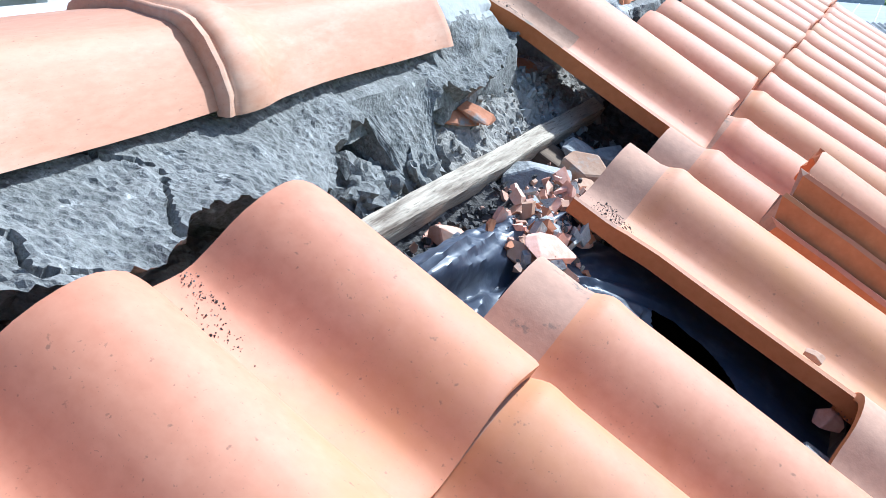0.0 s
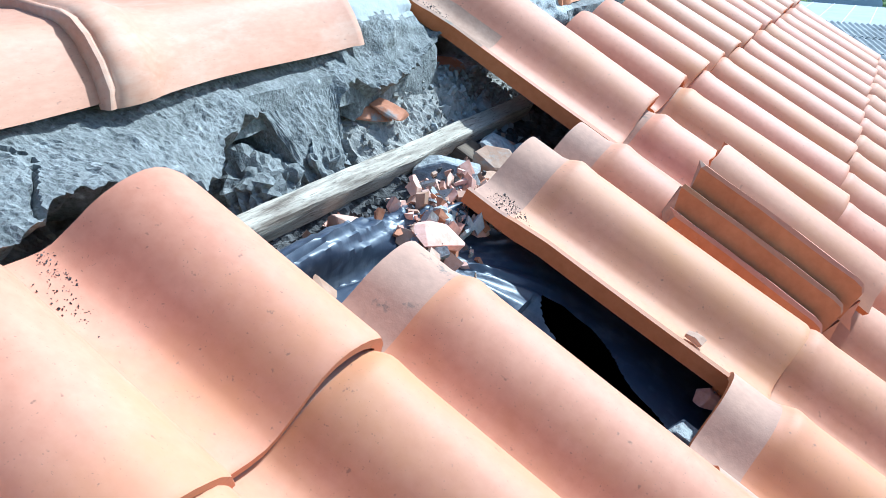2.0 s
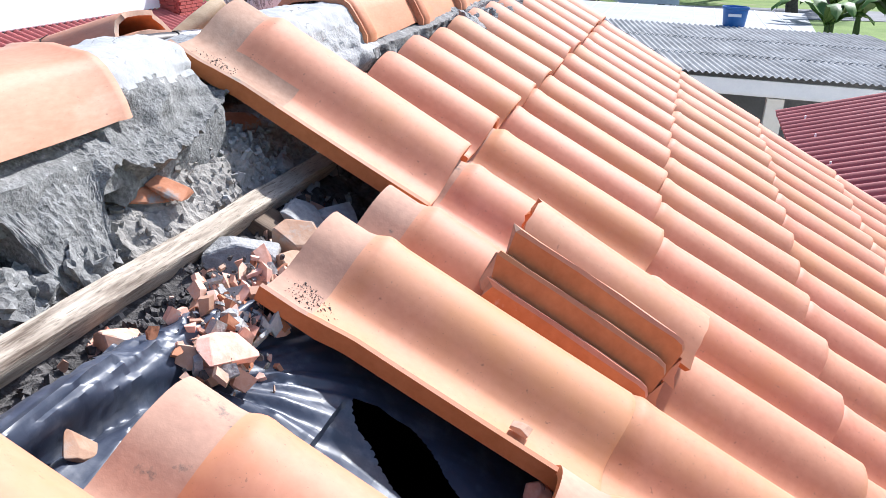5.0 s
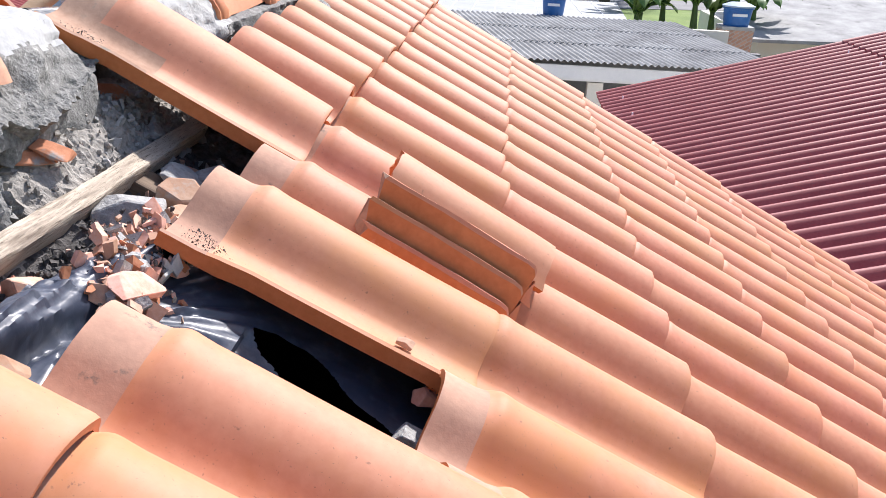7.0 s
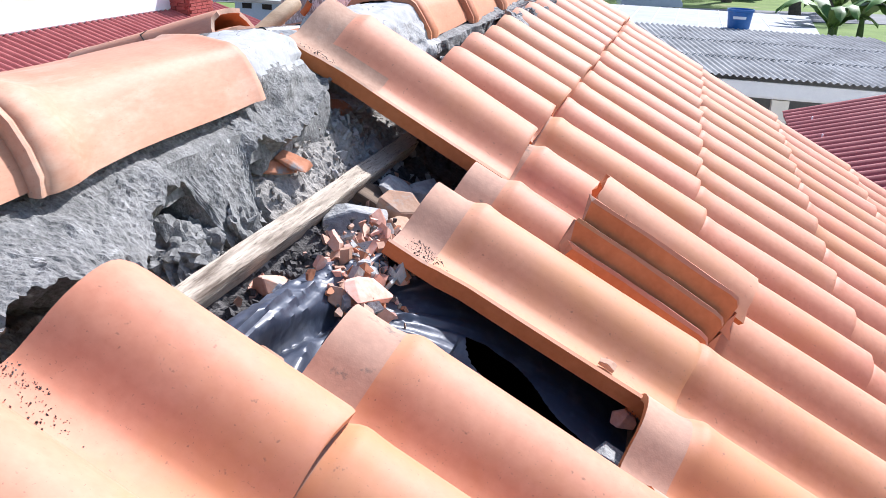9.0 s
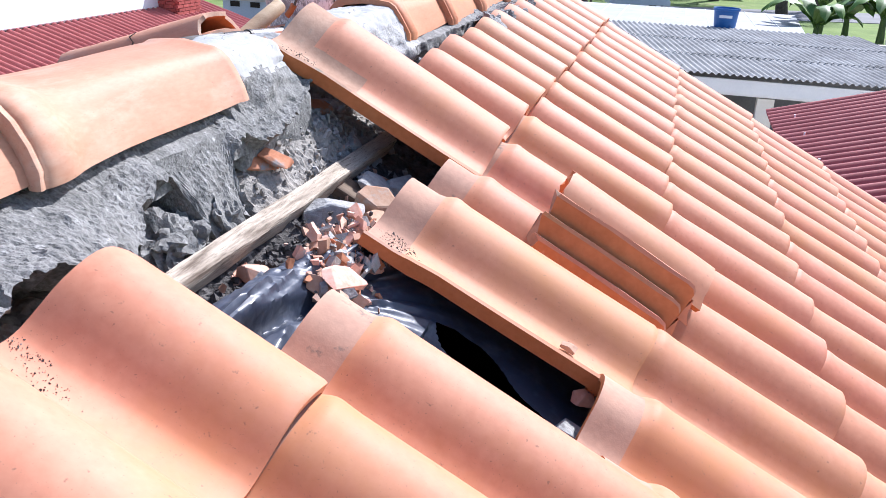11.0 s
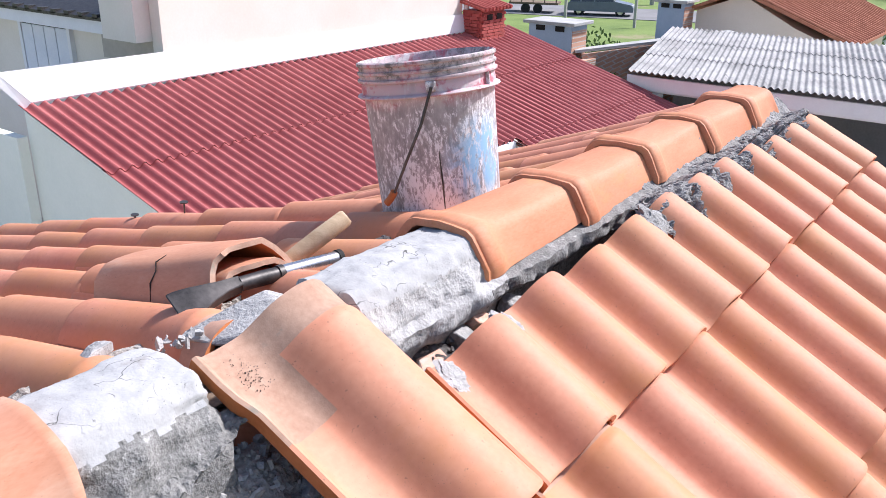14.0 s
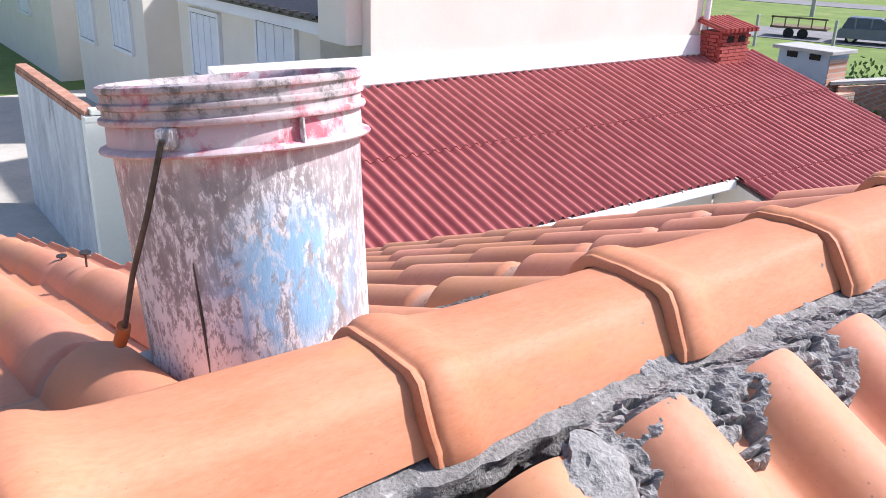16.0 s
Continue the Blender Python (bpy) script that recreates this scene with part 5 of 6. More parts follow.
part("flashing", poly_prism("flashing", [(-10.08, 3.97, -1.345), (-10.08, 14.2, -1.41), (-10.03, 14.4, rz(-10.03) + .06), (-10.03, 4.33, rz(-10.03) + .06)], (0.01, 0, 0.02), WHITE), red, "broad white flashing along the wall")
part("flashing_return", poly_prism("flashing_return", [(-10.03, 4.33, rz(-10.03) + .06), (-10.08, 3.97, -1.345), (-10.08, 3.97, -1.5), (-10.04, 4.33, -1.95)], (0.01, 0.01, 0), WHITE), red)

tall = thing("cream_house", None, "two-storey cream rendered house with white shuttered windows", "house")
part("side_wall", box_mesh("side_wall", (-10.32, 6.55, G), (-10.12, 14.12, 2.6), CREAM), tall, "tall cream rendered side wall with stains")
part("corner_strip", box_mesh("corner_strip", (-10.34, 6.47, -1.42), (-10.10, 6.55, 2.6), CREAM), tall)
part("downpipe", tube("downpipe", [(-10.06, 14.2, -1.75), (-10.06, 14.2, 2.5)], 0.06, WHITE, 10), tall, "white downpipe")
def facade(x0, x1, y, z1, name="front_wall"):
    return part(name, box_mesh(name, (x0, y, G), (x1, y + .2, z1), CREAM), tall)
facade(-19.0, -10.34, 6.75, -0.9)
facade(-21.7, -19.0, 7.9, -0.5)
for x in (-21.6, -32.0):
    part("return_wall", box_mesh("return_wall", (x - .15, 6.95, G), (x, 8.4, -0.3), CREAM), tall)
facade(-28.6, -21.6, 6.75, -0.2)
facade(-32.2, -28.6, 8.2, -0.2)
facade(-48, -32.0, 6.75, -0.2)
# no recess is cut: yard colour on a slab stands in for shade
part("balcony_shade", box_mesh("balcony_shade", (-11.9, 6.60, -1.62), (-10.36, 6.74, -1.22), EARTH), tall, "darker slab painted for the shade under the roof")
for cx, cz, w, h in ((-13.82, -1.78, 1.5, 1.0), (-17.3, -2.12, 1.5, 1.35), (-23.5, -2.28, 1.6, 1.35), (-27.2, -2.42, 1.6, 1.4), (-36.5, -2.5, 1.7, 1.3)):
    window_at(tall, (cx, 6.73, cz), (1, 0, 0), w, h)
part("fascia", box_mesh("fascia", (-19.6, 6.35, -1.20), (-10.9, 6.75, -0.98), WHITE), tall, "white painted eaves board")
for k in range(34):
    part("roof_tile", box_mesh("roof_tile", (-18.0 + k * .2, 6.3, -0.97), (-17.86 + k * .2, 9.5, -0.90), IRON), tall) if k % 2 == 0 else None
part("roof", poly_prism("roof", [(-19.6, 6.3, -1.0), (-10.9, 6.3, -1.0), (-10.9, 10, .3), (-19.6, 10, .3)], (0, 0, .05), IRON), tall, "dark tiled roof")
part("eave_block", box_mesh("eave_block", (-11.2, 6.2, -1.22), (-10.35, 6.9, 0.6), CREAM), tall)

# chimneys
def brick_material(name, a, b, mortar, scale):
    m = bpy.data.materials.new(name)
    m.use_nodes = True
    N, L = m.node_tree.nodes, m.node_tree.links
    t = N.new("ShaderNodeTexBrick")
    t.inputs["Color1"].default_value, t.inputs["Color2"].default_value, t.inputs["Mortar"].default_value = (*a, 1), (*b, 1), (*mortar, 1)
    t.inputs["Scale"].default_value, t.inputs["Mortar Size"].default_value = scale, 0.03
    tc, mp = N.new("ShaderNodeTexCoord"), N.new("ShaderNodeMapping")
    mp.inputs["Rotation"].default_value = (radians(90), 0, radians(35))
    L.new(tc.outputs["Object"], mp.inputs[0])
    L.new(mp.outputs[0], t.inputs["Vector"])
    L.new(t.outputs["Color"], N["Principled BSDF"].inputs["Base Color"])
    N["Principled BSDF"].inputs["Roughness"].default_value = 0.9
    bp = N.new("ShaderNodeBump")
    bp.inputs["Strength"].default_value, bp.inputs["Distance"].default_value, bp.invert = 0.6, 0.01, True
    L.new(t.outputs["Fac"], bp.inputs["Height"])
    L.new(bp.outputs[0], N["Principled BSDF"].inputs["Normal"])
    return m
RAWWALL = brick_material("bare_brickwork", (0.40, 0.21, 0.14), (0.52, 0.30, 0.21), (0.42, 0.38, 0.34), 2.6)

def brick_stack(name, x0, x1, y0, y1, z0, z1, mat, parent, bw=0.24, bh=0.085, gap=0.012):
    """Courses of single bricks round a core."""
    part("core", box_mesh("core", (x0 + .02, y0 + .02, z0), (x1 - .02, y1 - .02, z1), mat), parent)
    mesh_x = box_mesh("brick", (0, -.012, 0), (bw - gap, .03, bh - gap), mat)
    mesh_y = box_mesh("brick", (-.03, 0, 0), (.012, bw - gap, bh - gap), mat)
    for r in range(int((z1 - z0) / bh)):
        off = bw / 2 if r % 2 else 0
        for k in range(int((x1 - x0) / bw)):
            part("brick", mesh_x, parent, m=pose(x0 + k * bw + off * .5, y0, z0 + r * bh))
        for k in range(int((y1 - y0) / bw)):
            part("brick", mesh_y, parent, m=pose(x1, y0 + k * bw + off * .5, z0 + r * bh))
ch = thing("brick_chimney", None, "red painted brick chimney with a small tiled cap", "chimney")
brick_stack("brick_chimney", -10.12, -9.58, 14.10, 15.02, -2.05, -1.30, BRICK, ch, 0.22, 0.07)
# no openings are cut: black blocks give the shade inside them
for k in range(2):
    part("vent_hole", box_mesh("vent_hole", (-9.582, 14.28 + k * .36, -1.50), (-9.555, 14.48 + k * .36, -1.38), DARK), ch, "black block painted as the shade of a smoke opening")
part("cap", poly_prism("cap", [(-10.2, 14.02, -1.13), (-9.46, 14.02, -1.30), (-9.46, 15.10, -1.30), (-10.2, 15.10, -1.13)], (0, 0, .05), BRICK), ch, "sloping tiled cap")
for k in range(8):
    part("cap_tile", tube("cap_tile", [(-10.2, 14.09 + .135 * k, -1.08), (-9.43, 14.09 + .135 * k, -1.25)], 0.04, BRICK, 8), ch)

def vent_chimney(x, y, z0, z1, s, d):
    v = thing("vent_chimney", None, "blue-grey painted chimney of bare brick with a flat cap", "chimney", group="vent chimneys")
    part("shaft", box_mesh("shaft", (x - s, y - d, z0), (x + s, y + d, z1), BLUEGREY), v)
    part("brick_side", box_mesh("brick_side", (x + s, y - d + .02, z0), (x + s + .012, y + d - .02, z1 - .12), RAWWALL), v, "bare brick side")
    part("cap", box_mesh("cap", (x - s - .12, y - d - .12, z1), (x + s + .12, y + d + .12, z1 + .08), CONCRETE, 0.01), v, "flat concrete cap")
    # vents are black blocks on the face, painted for their inner shade
    for k in (-.45, .45):
        part("vent_hole", box_mesh("vent_hole", (x + k * s - .13, y - d - .012, z1 - .16), (x + k * s + .13, y - d + .01, z1 - .03), DARK), v)
vent_chimney(-10.0, 18.2, -4.2, -1.92, 0.62, 0.4)
vent_chimney(-9.45, 24.6, -4.0, -1.78, 0.42, 0.4)
lot = thing("lot_wall", None, "bare brick boundary wall with a concrete coping", "wall")
part("wall", box_mesh("wall", (-9.15, 16.5, G), (-8.95, 24, -2.72), RAWWALL), lot, m=pose(0, 0, 0))
part("wall", poly_prism("wall", [(-9.15, 18.0, G), (-6.9, 22.3, G), (-6.9, 22.3, -2.35), (-9.15, 18.0, -2.6)], (-.1, .1, 0), RAWWALL), lot)
part("coping", poly_prism("coping", [(-9.3, 17.9, -2.58), (-6.8, 22.4, -2.33), (-7.1, 22.7, -2.33), (-9.5, 18.2, -2.58)], (0, 0, .07), CONCRETE), lot, "weathered concrete coping")
side = thing("garden_wall", None, "low weathered side building with brick coping", "wall")
part("grey_wall", box_mesh("grey_wall", (-17.7, 2.94, G), (-12.6, 3.14, -2.45), GREY_WALL), side, "stained grey cement wall")
part("end_wall", box_mesh("end_wall", (-12.62, 2.92, G), (-12.42, 4.3, -2.42), GREEN_WALL), side, "pale green end wall")
part("back_wall", box_mesh("back_wall", (-12.6, 4.1, G), (-10.1, 4.24, -2.2), GREEN_WALL), side)
bmx, bmy = box_mesh("brick", (0, 0, 0), (.235, .20, .085), BRICK_RAW, 0.006), box_mesh("brick", (0, 0, 0), (.20, .235, .085), GREEN_WALL, 0.006)
for r in range(2):
    for k in range(20):
        part("brick", bmx, side, m=pose(-17.6 + k * .25 + .1 * r, 2.94, -2.45 + r * .1, 0, 0, (k * 37 % 5) - 2))
    for k in range(5):
        part("brick", bmy, side, m=pose(-12.610, 2.92 + k * .25 + .1 * r, -2.42 + r * .1))

# grey roofed house
grey = thing("grey_roofed_house", None, "low house with grey corrugated roof and white fascia", "house")
sheets(grey, (-8.45, 22.0, -2.27), (13.5, 0, 0), (1.5, -6.0, -.22), 3, GREY_ROOF, 0.138, 0.022)
part("fascia", box_mesh("fascia", (-7.0, 16.02, -2.87), (6.6, 16.10, -2.59), WHITE), grey, "white fascia board")
part("beam", box_mesh("beam", (-7.0, 16.15, -2.93), (6.6, 16.35, -2.67), WHITE), grey)
part("pillar", box_mesh("pillar", (2.33, 16.15, G), (2.66, 16.45, -2.95), CREAM), grey, "pale brick porch pillar")
part("pillar", box_mesh("pillar", (-6.6, 16.15, G), (-6.3, 16.45, -2.95), WHITE), grey)
# asphalt grey here paints the deep shade of the porch onto its wall
part("porch_wall", box_mesh("porch_wall", (-6.9, 18.6, G), (6.5, 18.8, -2.5), ASPHALT), grey)
part("white_wall", box_mesh("white_wall", (-0.2, 16.2, G), (1.1, 16.4, -2.92), WHITE), grey, "white rendered wall")
part("back_wall", box_mesh("back_wall", (-6.9, 21.8, G), (6.5, 22, -2.37), CREAM), grey)
pale = thing("pale_roofed_house", None, "house with a pale flat-pitched sheet roof", "house")
part("roof", poly_prism("roof", [(-3.1, 22.4, -2.41), (3.9, 22.4, -2.41), (4.4, 30, -2.53), (-3.9, 30, -2.53)], (0, 0, .06), PALE_ROOF), pale, "pale sheet roof")
for k in range(11):
    part("roof_joint", box_mesh("roof_joint", (-3.2 + .66 * k, 22.4, 0), (-3.185 + .66 * k, 30, .012), WHITE), pale, m=pose(0, 0, -2.35 + 22.4 * .0158, -.905, 0, 0))
part("wall", box_mesh("wall", (-3, 22.8, G), (3.6, 29.5, -2.59), CREAM), pale)
def water_tank(x, y, z, r, h, lid):
    t = thing("water_tank", None, "blue plastic water tank on a roof", "water tank", group="water tanks", m=pose(x, y, z))
    part("body", lathe("body", [(0, 0), (r * .82, 0), (r * .86, .03), (r * .98, h * .86), (r * 1.06, h * .88), (r * 1.06, h), (r * .98, h), (r * .9, h * .8), (0, h * .78)], TANK_BLUE, 40), t)
    if lid:
        part("lid", lathe("lid", [(r * 1.1, h - .02), (r * 1.12, h + .02), (r * .6, h + .1), (0, h + .12)], BLUEGREY, 40), t, "pale blue domed lid")
    part("label", box_mesh("label", (-r * .55, -r * 1.0, h * .52), (r * .45, -r * .93, h * .66), WHITE), t, "plain white bar of writing")
    part("base", box_mesh("base", (-r * 1.1, -r, -.1), (r * 1.1, r, 0), CONCRETE, .01), t, "concrete base")
water_tank(1.78, 22.45, -2.245, 0.33, 0.50, False)
water_tank(7.2, 24.0, -2.42, 0.42, 0.55, True)
thing("tank_stand", box_mesh("tank_stand", (6.75, 23.6, G), (7.65, 24.4, -2.52), RAWWALL, .01), "brick stand under a water tank", "tank stand")
# red shed at the side
shed = thing("red_roofed_shed", None, "shed with a low red corrugated roof", "shed")
for k in range(2):
    part("roof_sheet", corrugated("roof_sheet", (1.75 + 2.9 * k, 2.3, -1.83 + .80 * k + .012 * k), (0, 6.75, 0), (3.05, 0, .84), 1, RED_ROOF, 0.177, 0.032), shed)
part("wall", box_mesh("wall", (2.05, 2.4, G), (2.25, 8.9, -1.95), CREAM), shed)
part("wall", poly_prism("wall", [(2.05, 8.8, G), (8.0, 8.8, G), (8.0, 8.8, -.35), (2.05, 8.8, -1.9)], (0, .15, 0), CREAM), shed)
for y in (3.1, 4.2, 5.3, 6.4, 7.5, 8.4):
    for x in (2.0, 4.5):
        part("roof_screw", tube("roof_screw", [(0, 0, 0), (0, 0, .04)], .010, WHITE, 6), shed, m=pose(x, y, -1.83 + .2758 * (x - 1.75) + .01))

# houses and slopes farther off
orange = thing("orange_roofed_house", None, "pink rendered house with an orange tiled gable roof", "house")
part("wall", poly_prism("wall", [(-9.0, 25.2, G), (-4.6, 25.2, G), (-4.6, 25.2, -2.9), (-6.0, 25.2, -2.35), (-7.6, 25.2, -1.52), (-9.0, 25.2, -2.05)], (0, 6, 0), CREAM), orange, "pinkish rendered gable")
part("roof", poly_prism("roof", [(-7.6, 24.8, -1.42), (-4.2, 24.8, -2.75), (-4.2, 33, -2.75), (-7.6, 33, -1.42)], (0, 0, .09), ORANGE_ROOF), orange, "orange tiled roof slope")
part("roof", poly_prism("roof", [(-7.6, 24.8, -1.42), (-9.6, 24.8, -2.2), (-9.6, 33, -2.2), (-7.6, 33, -1.42)], (0, 0, .09), ORANGE_ROOF), orange)
for k in range(26):
    part("cover_tile", tube("cover_tile", [(-7.55, 24.9 + .31 * k, -1.32), (-4.2, 24.9 + .31 * k, -2.64)], 0.05, ORANGE_ROOF, 6), orange)
far_roof = thing("tiled_lean_to", None, "small lean-to with terracotta tiles and a white verge", "roof")
part("roof", poly_prism("roof", [(7.6, 20.0, -2.75), (12, 20.0, -2.4), (12, 16.5, -3.2), (7.9, 16.5, -3.3)], (0, 0, .05), ORANGE_ROOF), far_roof)
for k in range(18):
    part("cover_tile", tube("cover_tile", [(7.7 + .24 * k, 20.0, -2.68 + .02 * k), (7.95 + .24 * k, 16.5, -3.22 + .006 * k)], 0.07, ORANGE_ROOF, 6), far_roof)
part("verge", box_mesh("verge", (7.5, 16.5, -3.3), (7.62, 20, -2.7), WHITE), far_roof)
gr2 = thing("grey_slab_house", None, "house with a dull grey sloping roof", "house")
part("roof", poly_prism("roof", [(8.0, 25, -3.0), (24, 25, -2.7), (24, 36, -1.2), (9.5, 36, -1.5)], (0, 0, .1), GREY_ROOF), gr2)
part("wall", box_mesh("wall", (8.5, 26, G), (23, 35, -3.0), CREAM), gr2)

# fence posts, lamp post, cars
for k in range(7):
    a = k / 6
    thing("fence_post", box_mesh("fence_post", (-.07, -.07, 0), (.07, .07, 1.7), CONCRETE, .01), "weathered concrete fence post along the street", "fence post", group="fence posts", m=pose(-38 + 22 * a, 37 + 9 * a, G))
for x, y in ((-24.5, 58), (-36, 62), (-9, 60)):
    thing("utility_pole", tube("utility_pole", [(0, 0, 0), (0, 0, 8)], [.17, .12], CONCRETE, 10), "tall concrete utility pole beside the street", "utility pole", group="utility poles", m=pose(x, y, G))
def car(x, y, turn, paint, label, long_roof):
    c = thing("car", None, label, "car", group="parked cars", m=pose(x, y, G, 0, 0, turn))
    low = [(-2.1, .30), (-2.12, .62), (-1.95, .84), (1.0, .92), (1.95, .74), (2.1, .55), (2.1, .30)]
    bm_pts = [(px, -.8, pz) for px, pz in low]
    part("body", poly_prism("body", bm_pts, (0, 1.6, 0), paint), c)
    back_x = -1.9 if long_roof else -1.35
    part("cabin", poly_prism("cabin", [(back_x, -.70, .85), (back_x + .25, -.62, 1.42), (.15, -.62, 1.44), (.95, -.70, .9)], (0, 1.36, 0), GLASS), c, "dark glazed cabin")
    part("roof", poly_prism("roof", [(back_x + .22, -.64, 1.42), (.16, -.64, 1.44), (.05, -.60, 1.49), (back_x + .35, -.60, 1.48)], (0, 1.26, 0), paint), c)
    for wx in (-1.3, 1.3):
        for wy in (-.78, .62):
            w = part("wheel", tube("wheel", [(wx, wy, .31), (wx, wy + .16, .31)], .31, RUBBER, 18), c)
            part("rim", tube("rim", [(wx, wy - .012, .31), (wx, wy + .172, .31)], .18, STEEL, 12), w)
    for wy in (-.6, .42):
        part("headlight", box_mesh("headlight", (1.98, wy, .58), (2.08, wy + .2, .72), WHITE, .02), c)
    for px in (back_x + .7, -.35):
        part("pillar", box_mesh("pillar", (px - .05, -.72, .86), (px + .05, -.66, 1.44), paint), c)
CAR_BLUE = material("dark_blue_car_paint", (0.11, 0.14, 0.19), (0.15, 0.18, 0.23), 0.3, 3, 40, 0.0, spec=0.6)
CAR_SILVER = material("silver_blue_car_paint", (0.40, 0.47, 0.55), (0.48, 0.55, 0.62), 0.3, 3, 40, 0.0, spec=0.6)
CAR_WHITE = material("white_car_paint", (0.72, 0.73, 0.74), (0.78, 0.79, 0.8), 0.3, 3, 40, 0.0, spec=0.6)
car(-24.2, 49.2, 22, CAR_BLUE, "dark blue estate car parked beside the street", True)
car(-2.35, 59.5, 17, CAR_SILVER, "silver-blue hatchback parked under the trees", False)
car(-7.6, 44.0, 20, CAR_WHITE, "white saloon car parked beside the house", False)
trailer = thing("trailer", None, "flat wooden trailer parked behind a car", "trailer", m=pose(-28.3, 47.9, G, 0, 0, 22))
part("bed", box_mesh("bed", (-1.6, -.8, .55), (1.6, .8, .68), WOOD_DARK), trailer)
for k in range(5):
    part("stake", box_mesh("stake", (-1.55 + .75 * k, -.8, .68), (-1.48 + .75 * k, -.74, 1.25), WOOD_DARK), trailer)
part("rail", box_mesh("rail", (-1.6, -.8, 1.15), (1.6, -.75, 1.25), WOOD_DARK), trailer)
for wx in (-.5, .3):
    part("wheel", tube("wheel", [(wx, -.82, .3), (wx, -.66, .3)], .3, RUBBER, 14), trailer)
carport = thing("metal_frame", None, "thin dark metal frame in a yard", "frame")
for x in (-4.4, -2.9):
    part("post", tube("post", [(x, 33, G), (x, 33, -2.1)], .05, IRON, 6), carport)
part("bar", tube("bar", [(-4.4, 33, -2.1), (-2.9, 33, -2.1)], .05, IRON, 6), carport)
part("brace", tube("brace", [(-4.9, 33, -3.2), (-4.35, 33, -2.1)], .05, IRON, 6), carport)

# ---- plants ----
def leaf_cloud(name, seed, centre_list, count, size, mat):
    """A crown of many small leaf clumps, with gaps."""
    rnd = random.Random(seed)
    verts, faces = [], []
    for _ in range(count):
        c, r = rnd.choice(centre_list)
        d = Vector((rnd.gauss(0, 1), rnd.gauss(0, 1), rnd.gauss(0, .8))).normalized() * r * rnd.uniform(.45, 1.05)
        p = Vector(c) + d
        q = Euler([rnd.uniform(0, 6.3) for _ in range(3)]).to_matrix()
        s, o = size * rnd.uniform(.6, 1.4), len(verts)
        for v in ((-.5, 0, 0), (-.12, .24, .05), (.5, 0, 0), (-.12, -.24, .05)):
            verts.append(p + q @ Vector(v) * s)
        faces.append((o, o + 1, o + 2, o + 3))
    return mesh_from(name, verts, faces, mat)
def tree(x, y, h, seed, lean=0.0, crown=True):
    rnd = random.Random(seed)
    t = thing("tree", None, "tall leafy tree with a dark rough trunk", "tree", group="trees along the street", m=pose(x, y, G))
    pts = [(lean * k / 6 + rnd.uniform(-.08, .08), rnd.uniform(-.08, .08), h * .6 * k / 6) for k in range(7)]
    part("trunk", tube("trunk", pts, [.42 - .045 * k for k in range(7)], BARK, 12), t)
    heads = []
    for k in range(6):
        a = k * 1.05 + rnd.random()
        top = (pts[-1][0] + math.cos(a) * h * .22, math.sin(a) * h * .22, h * rnd.uniform(.62, .95))
        base = pts[rnd.choice((3, 4, 5))]
        part("limb", tube("limb", [base, ((base[0] + top[0]) / 2, (base[1] + top[1]) / 2, (base[2] + top[2]) / 2 + .2), top], [.14, .10, .04], BARK, 8), t)
        heads.append((top, h * .17))
    if crown:
        part("crown", leaf_cloud("crown", seed, heads + [((pts[-1][0], 0, h * .8), h * .2)], 2600, .42, LEAF), t)
for k, (x, y, h) in enumerate(((-9.5, 52, 9), (-8.2, 54, 10), (-6.9, 53, 9.5), (-5.8, 56, 10), (-11.5, 44, 6), (3, 70, 11), (7, 58, 10), (10, 66, 12), (0, 76, 12), (-18, 82, 12), (-4, 84, 13))):
    tree(x, y, h, 100 + k, 0.3 * (k % 3 - 1))
def shrub(x, y, z, r, seed, label, n=900, s=.22):
    thing("shrub", leaf_cloud("shrub", seed, [((0, 0, r * .5), r * .8), ((r * .8, .2, r * .35), r * .6), ((-r * .8, -.1, r * .3), r * .6)], n, s, LEAF_BIG), label, "shrub", group="shrubs", m=pose(x, y, z))
for k, (x, y, z, r) in enumerate(((-10.4, 22, -4.2, 1.0), (-12.5, 26, -5.2, 1.4), (-8.6, 17.4, -3.4, .5), (-9.0, 20, -3.3, .55), (-15, 30, -5.2, 1.3), (-11, 31, -5.2, 1.5), (-8.2, 16.2, -3.6, .45), (4.6, 31, -5.2, 1.6), (-5.2, 40, -5.2, 1.5))):
    shrub(x, y, z, r, 200 + k, "green shrub growing beside the wall")
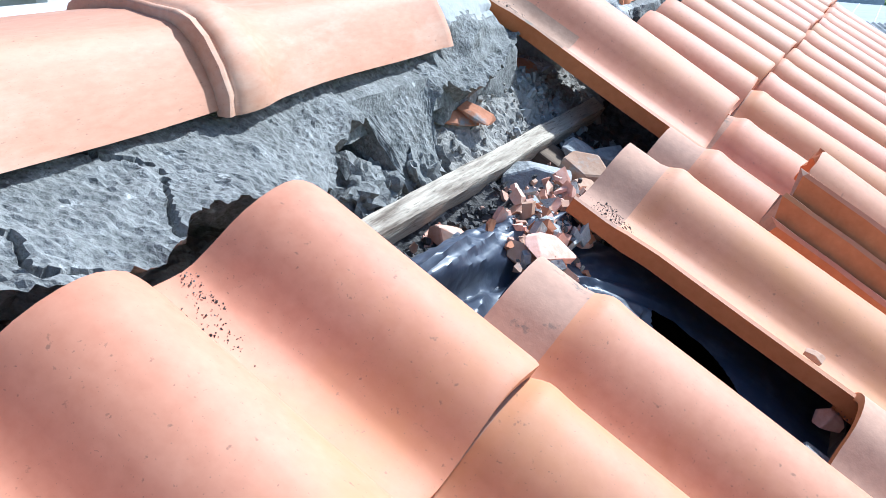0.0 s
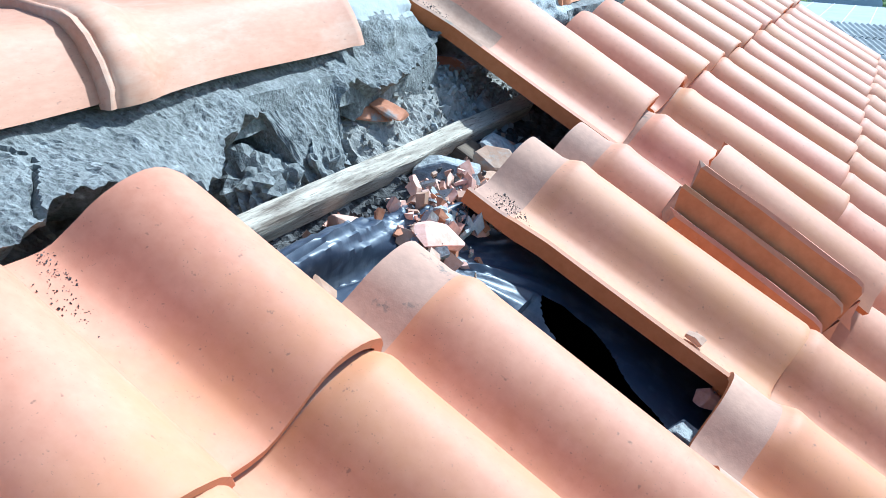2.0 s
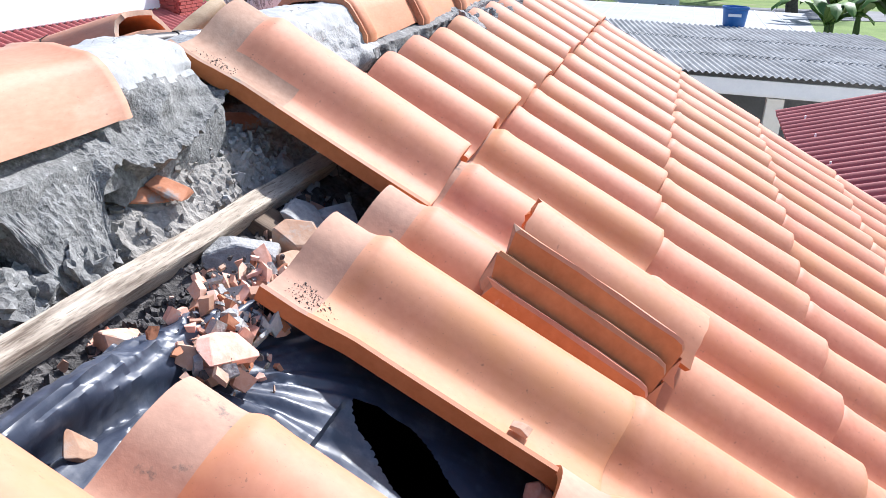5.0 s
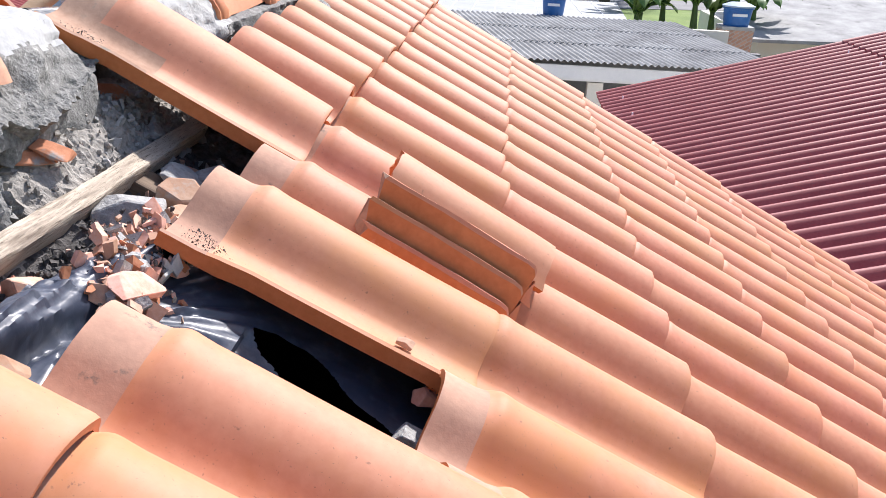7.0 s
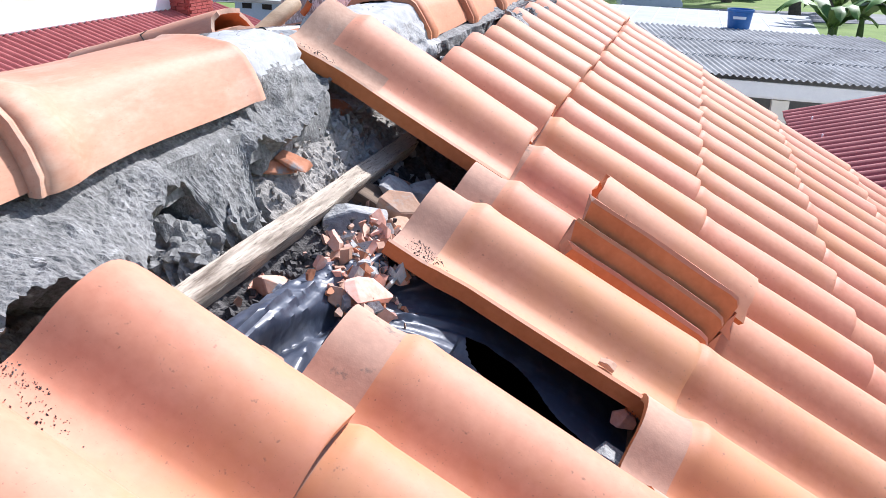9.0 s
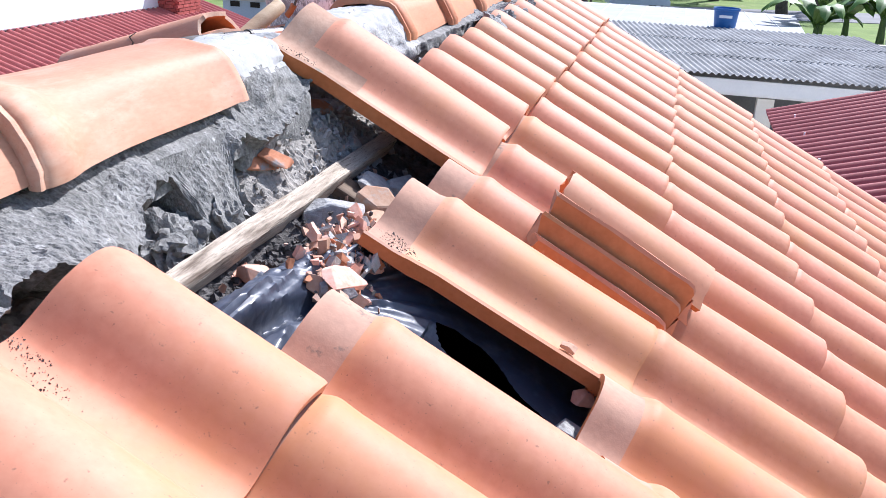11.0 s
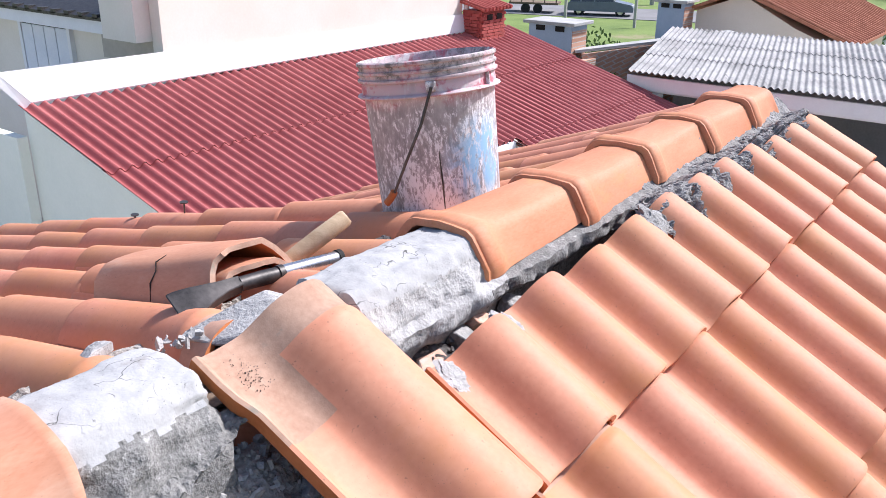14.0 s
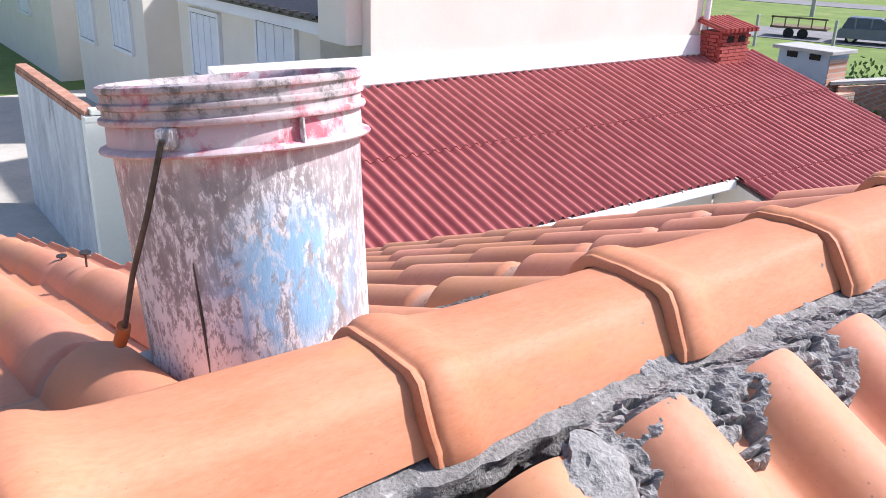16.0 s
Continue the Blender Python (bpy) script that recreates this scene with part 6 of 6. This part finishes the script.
def banana(x, y, z, seed):
    rnd = random.Random(seed)
    b = thing("banana_plant", None, "banana plant with long arching green leaves", "plant", group="banana plants", m=pose(x, y, z))
    part("stem", tube("stem", [(0, 0, 0), (.03, .02, 1.2), (.0, .05, 2.0)], [.14, .12, .07], LEAF, 10), b)
    for k in range(9):
        a = k * 2.4 + rnd.random() * .5
        ln, up = rnd.uniform(1.2, 1.8), rnd.uniform(.5, 1.3)
        verts, faces = [], []
        for i in range(9):
            q = i / 8
            c = Vector((math.cos(a) * ln * q, math.sin(a) * ln * q, 1.9 + up * math.sin(q * 2.2) - .35 * q * q))
            wd = .24 * math.sin(math.pi * min(1, q * .93 + .07)) ** .6
            s = Vector((-math.sin(a), math.cos(a), 0)) * wd
            verts += [c - s - Vector((0, 0, .06 * (i % 2))), c + Vector((0, 0, .05)), c + s - Vector((0, 0, .06 * ((i + 1) % 2)))]
        for i in range(8):
            faces += [(3 * i, 3 * i + 1, 3 * i + 4, 3 * i + 3), (3 * i + 1, 3 * i + 2, 3 * i + 5, 3 * i + 4)]
        part("leaf", mesh_from("leaf", verts, faces, LEAF_BIG, True), b)
for k, (x, y) in enumerate(((4.6, 26.0), (5.6, 27.2), (6.3, 25.6), (7.4, 28), (8.6, 27.4), (5.1, 29))):
    banana(x, y, -4.3 + .2 * (k % 3), 300 + k)
# dark hedge line and far woods that close the view
def woods(rnd_seed, x0, x1, y, h):
    rnd = random.Random(rnd_seed)
    return [((rnd.uniform(x0, x1), y + rnd.uniform(-4, 4), rnd.uniform(.5, h)), rnd.uniform(1.5, 3.5)) for _ in range(60)]
thing("far_woods", leaf_cloud("far_woods", 7, woods(1, -60, 70, 105, 12), 9000, 1.6, LEAF), "dark woods beyond the streets", "woods", kind="stuff", m=pose(0, 0, G))
hut = thing("timber_hut", None, "dark timber hut among the trees", "hut")
part("wall", box_mesh("wall", (-4, 74, G), (6, 79, G + 3), BARK), hut)
part("roof", poly_prism("roof", [(-4.6, 73.4, G + 2.9), (6.6, 73.4, G + 2.9), (6.6, 79.6, G + 4), (-4.6, 79.6, G + 4)], (0, 0, .15), WOOD_DARK), hut)
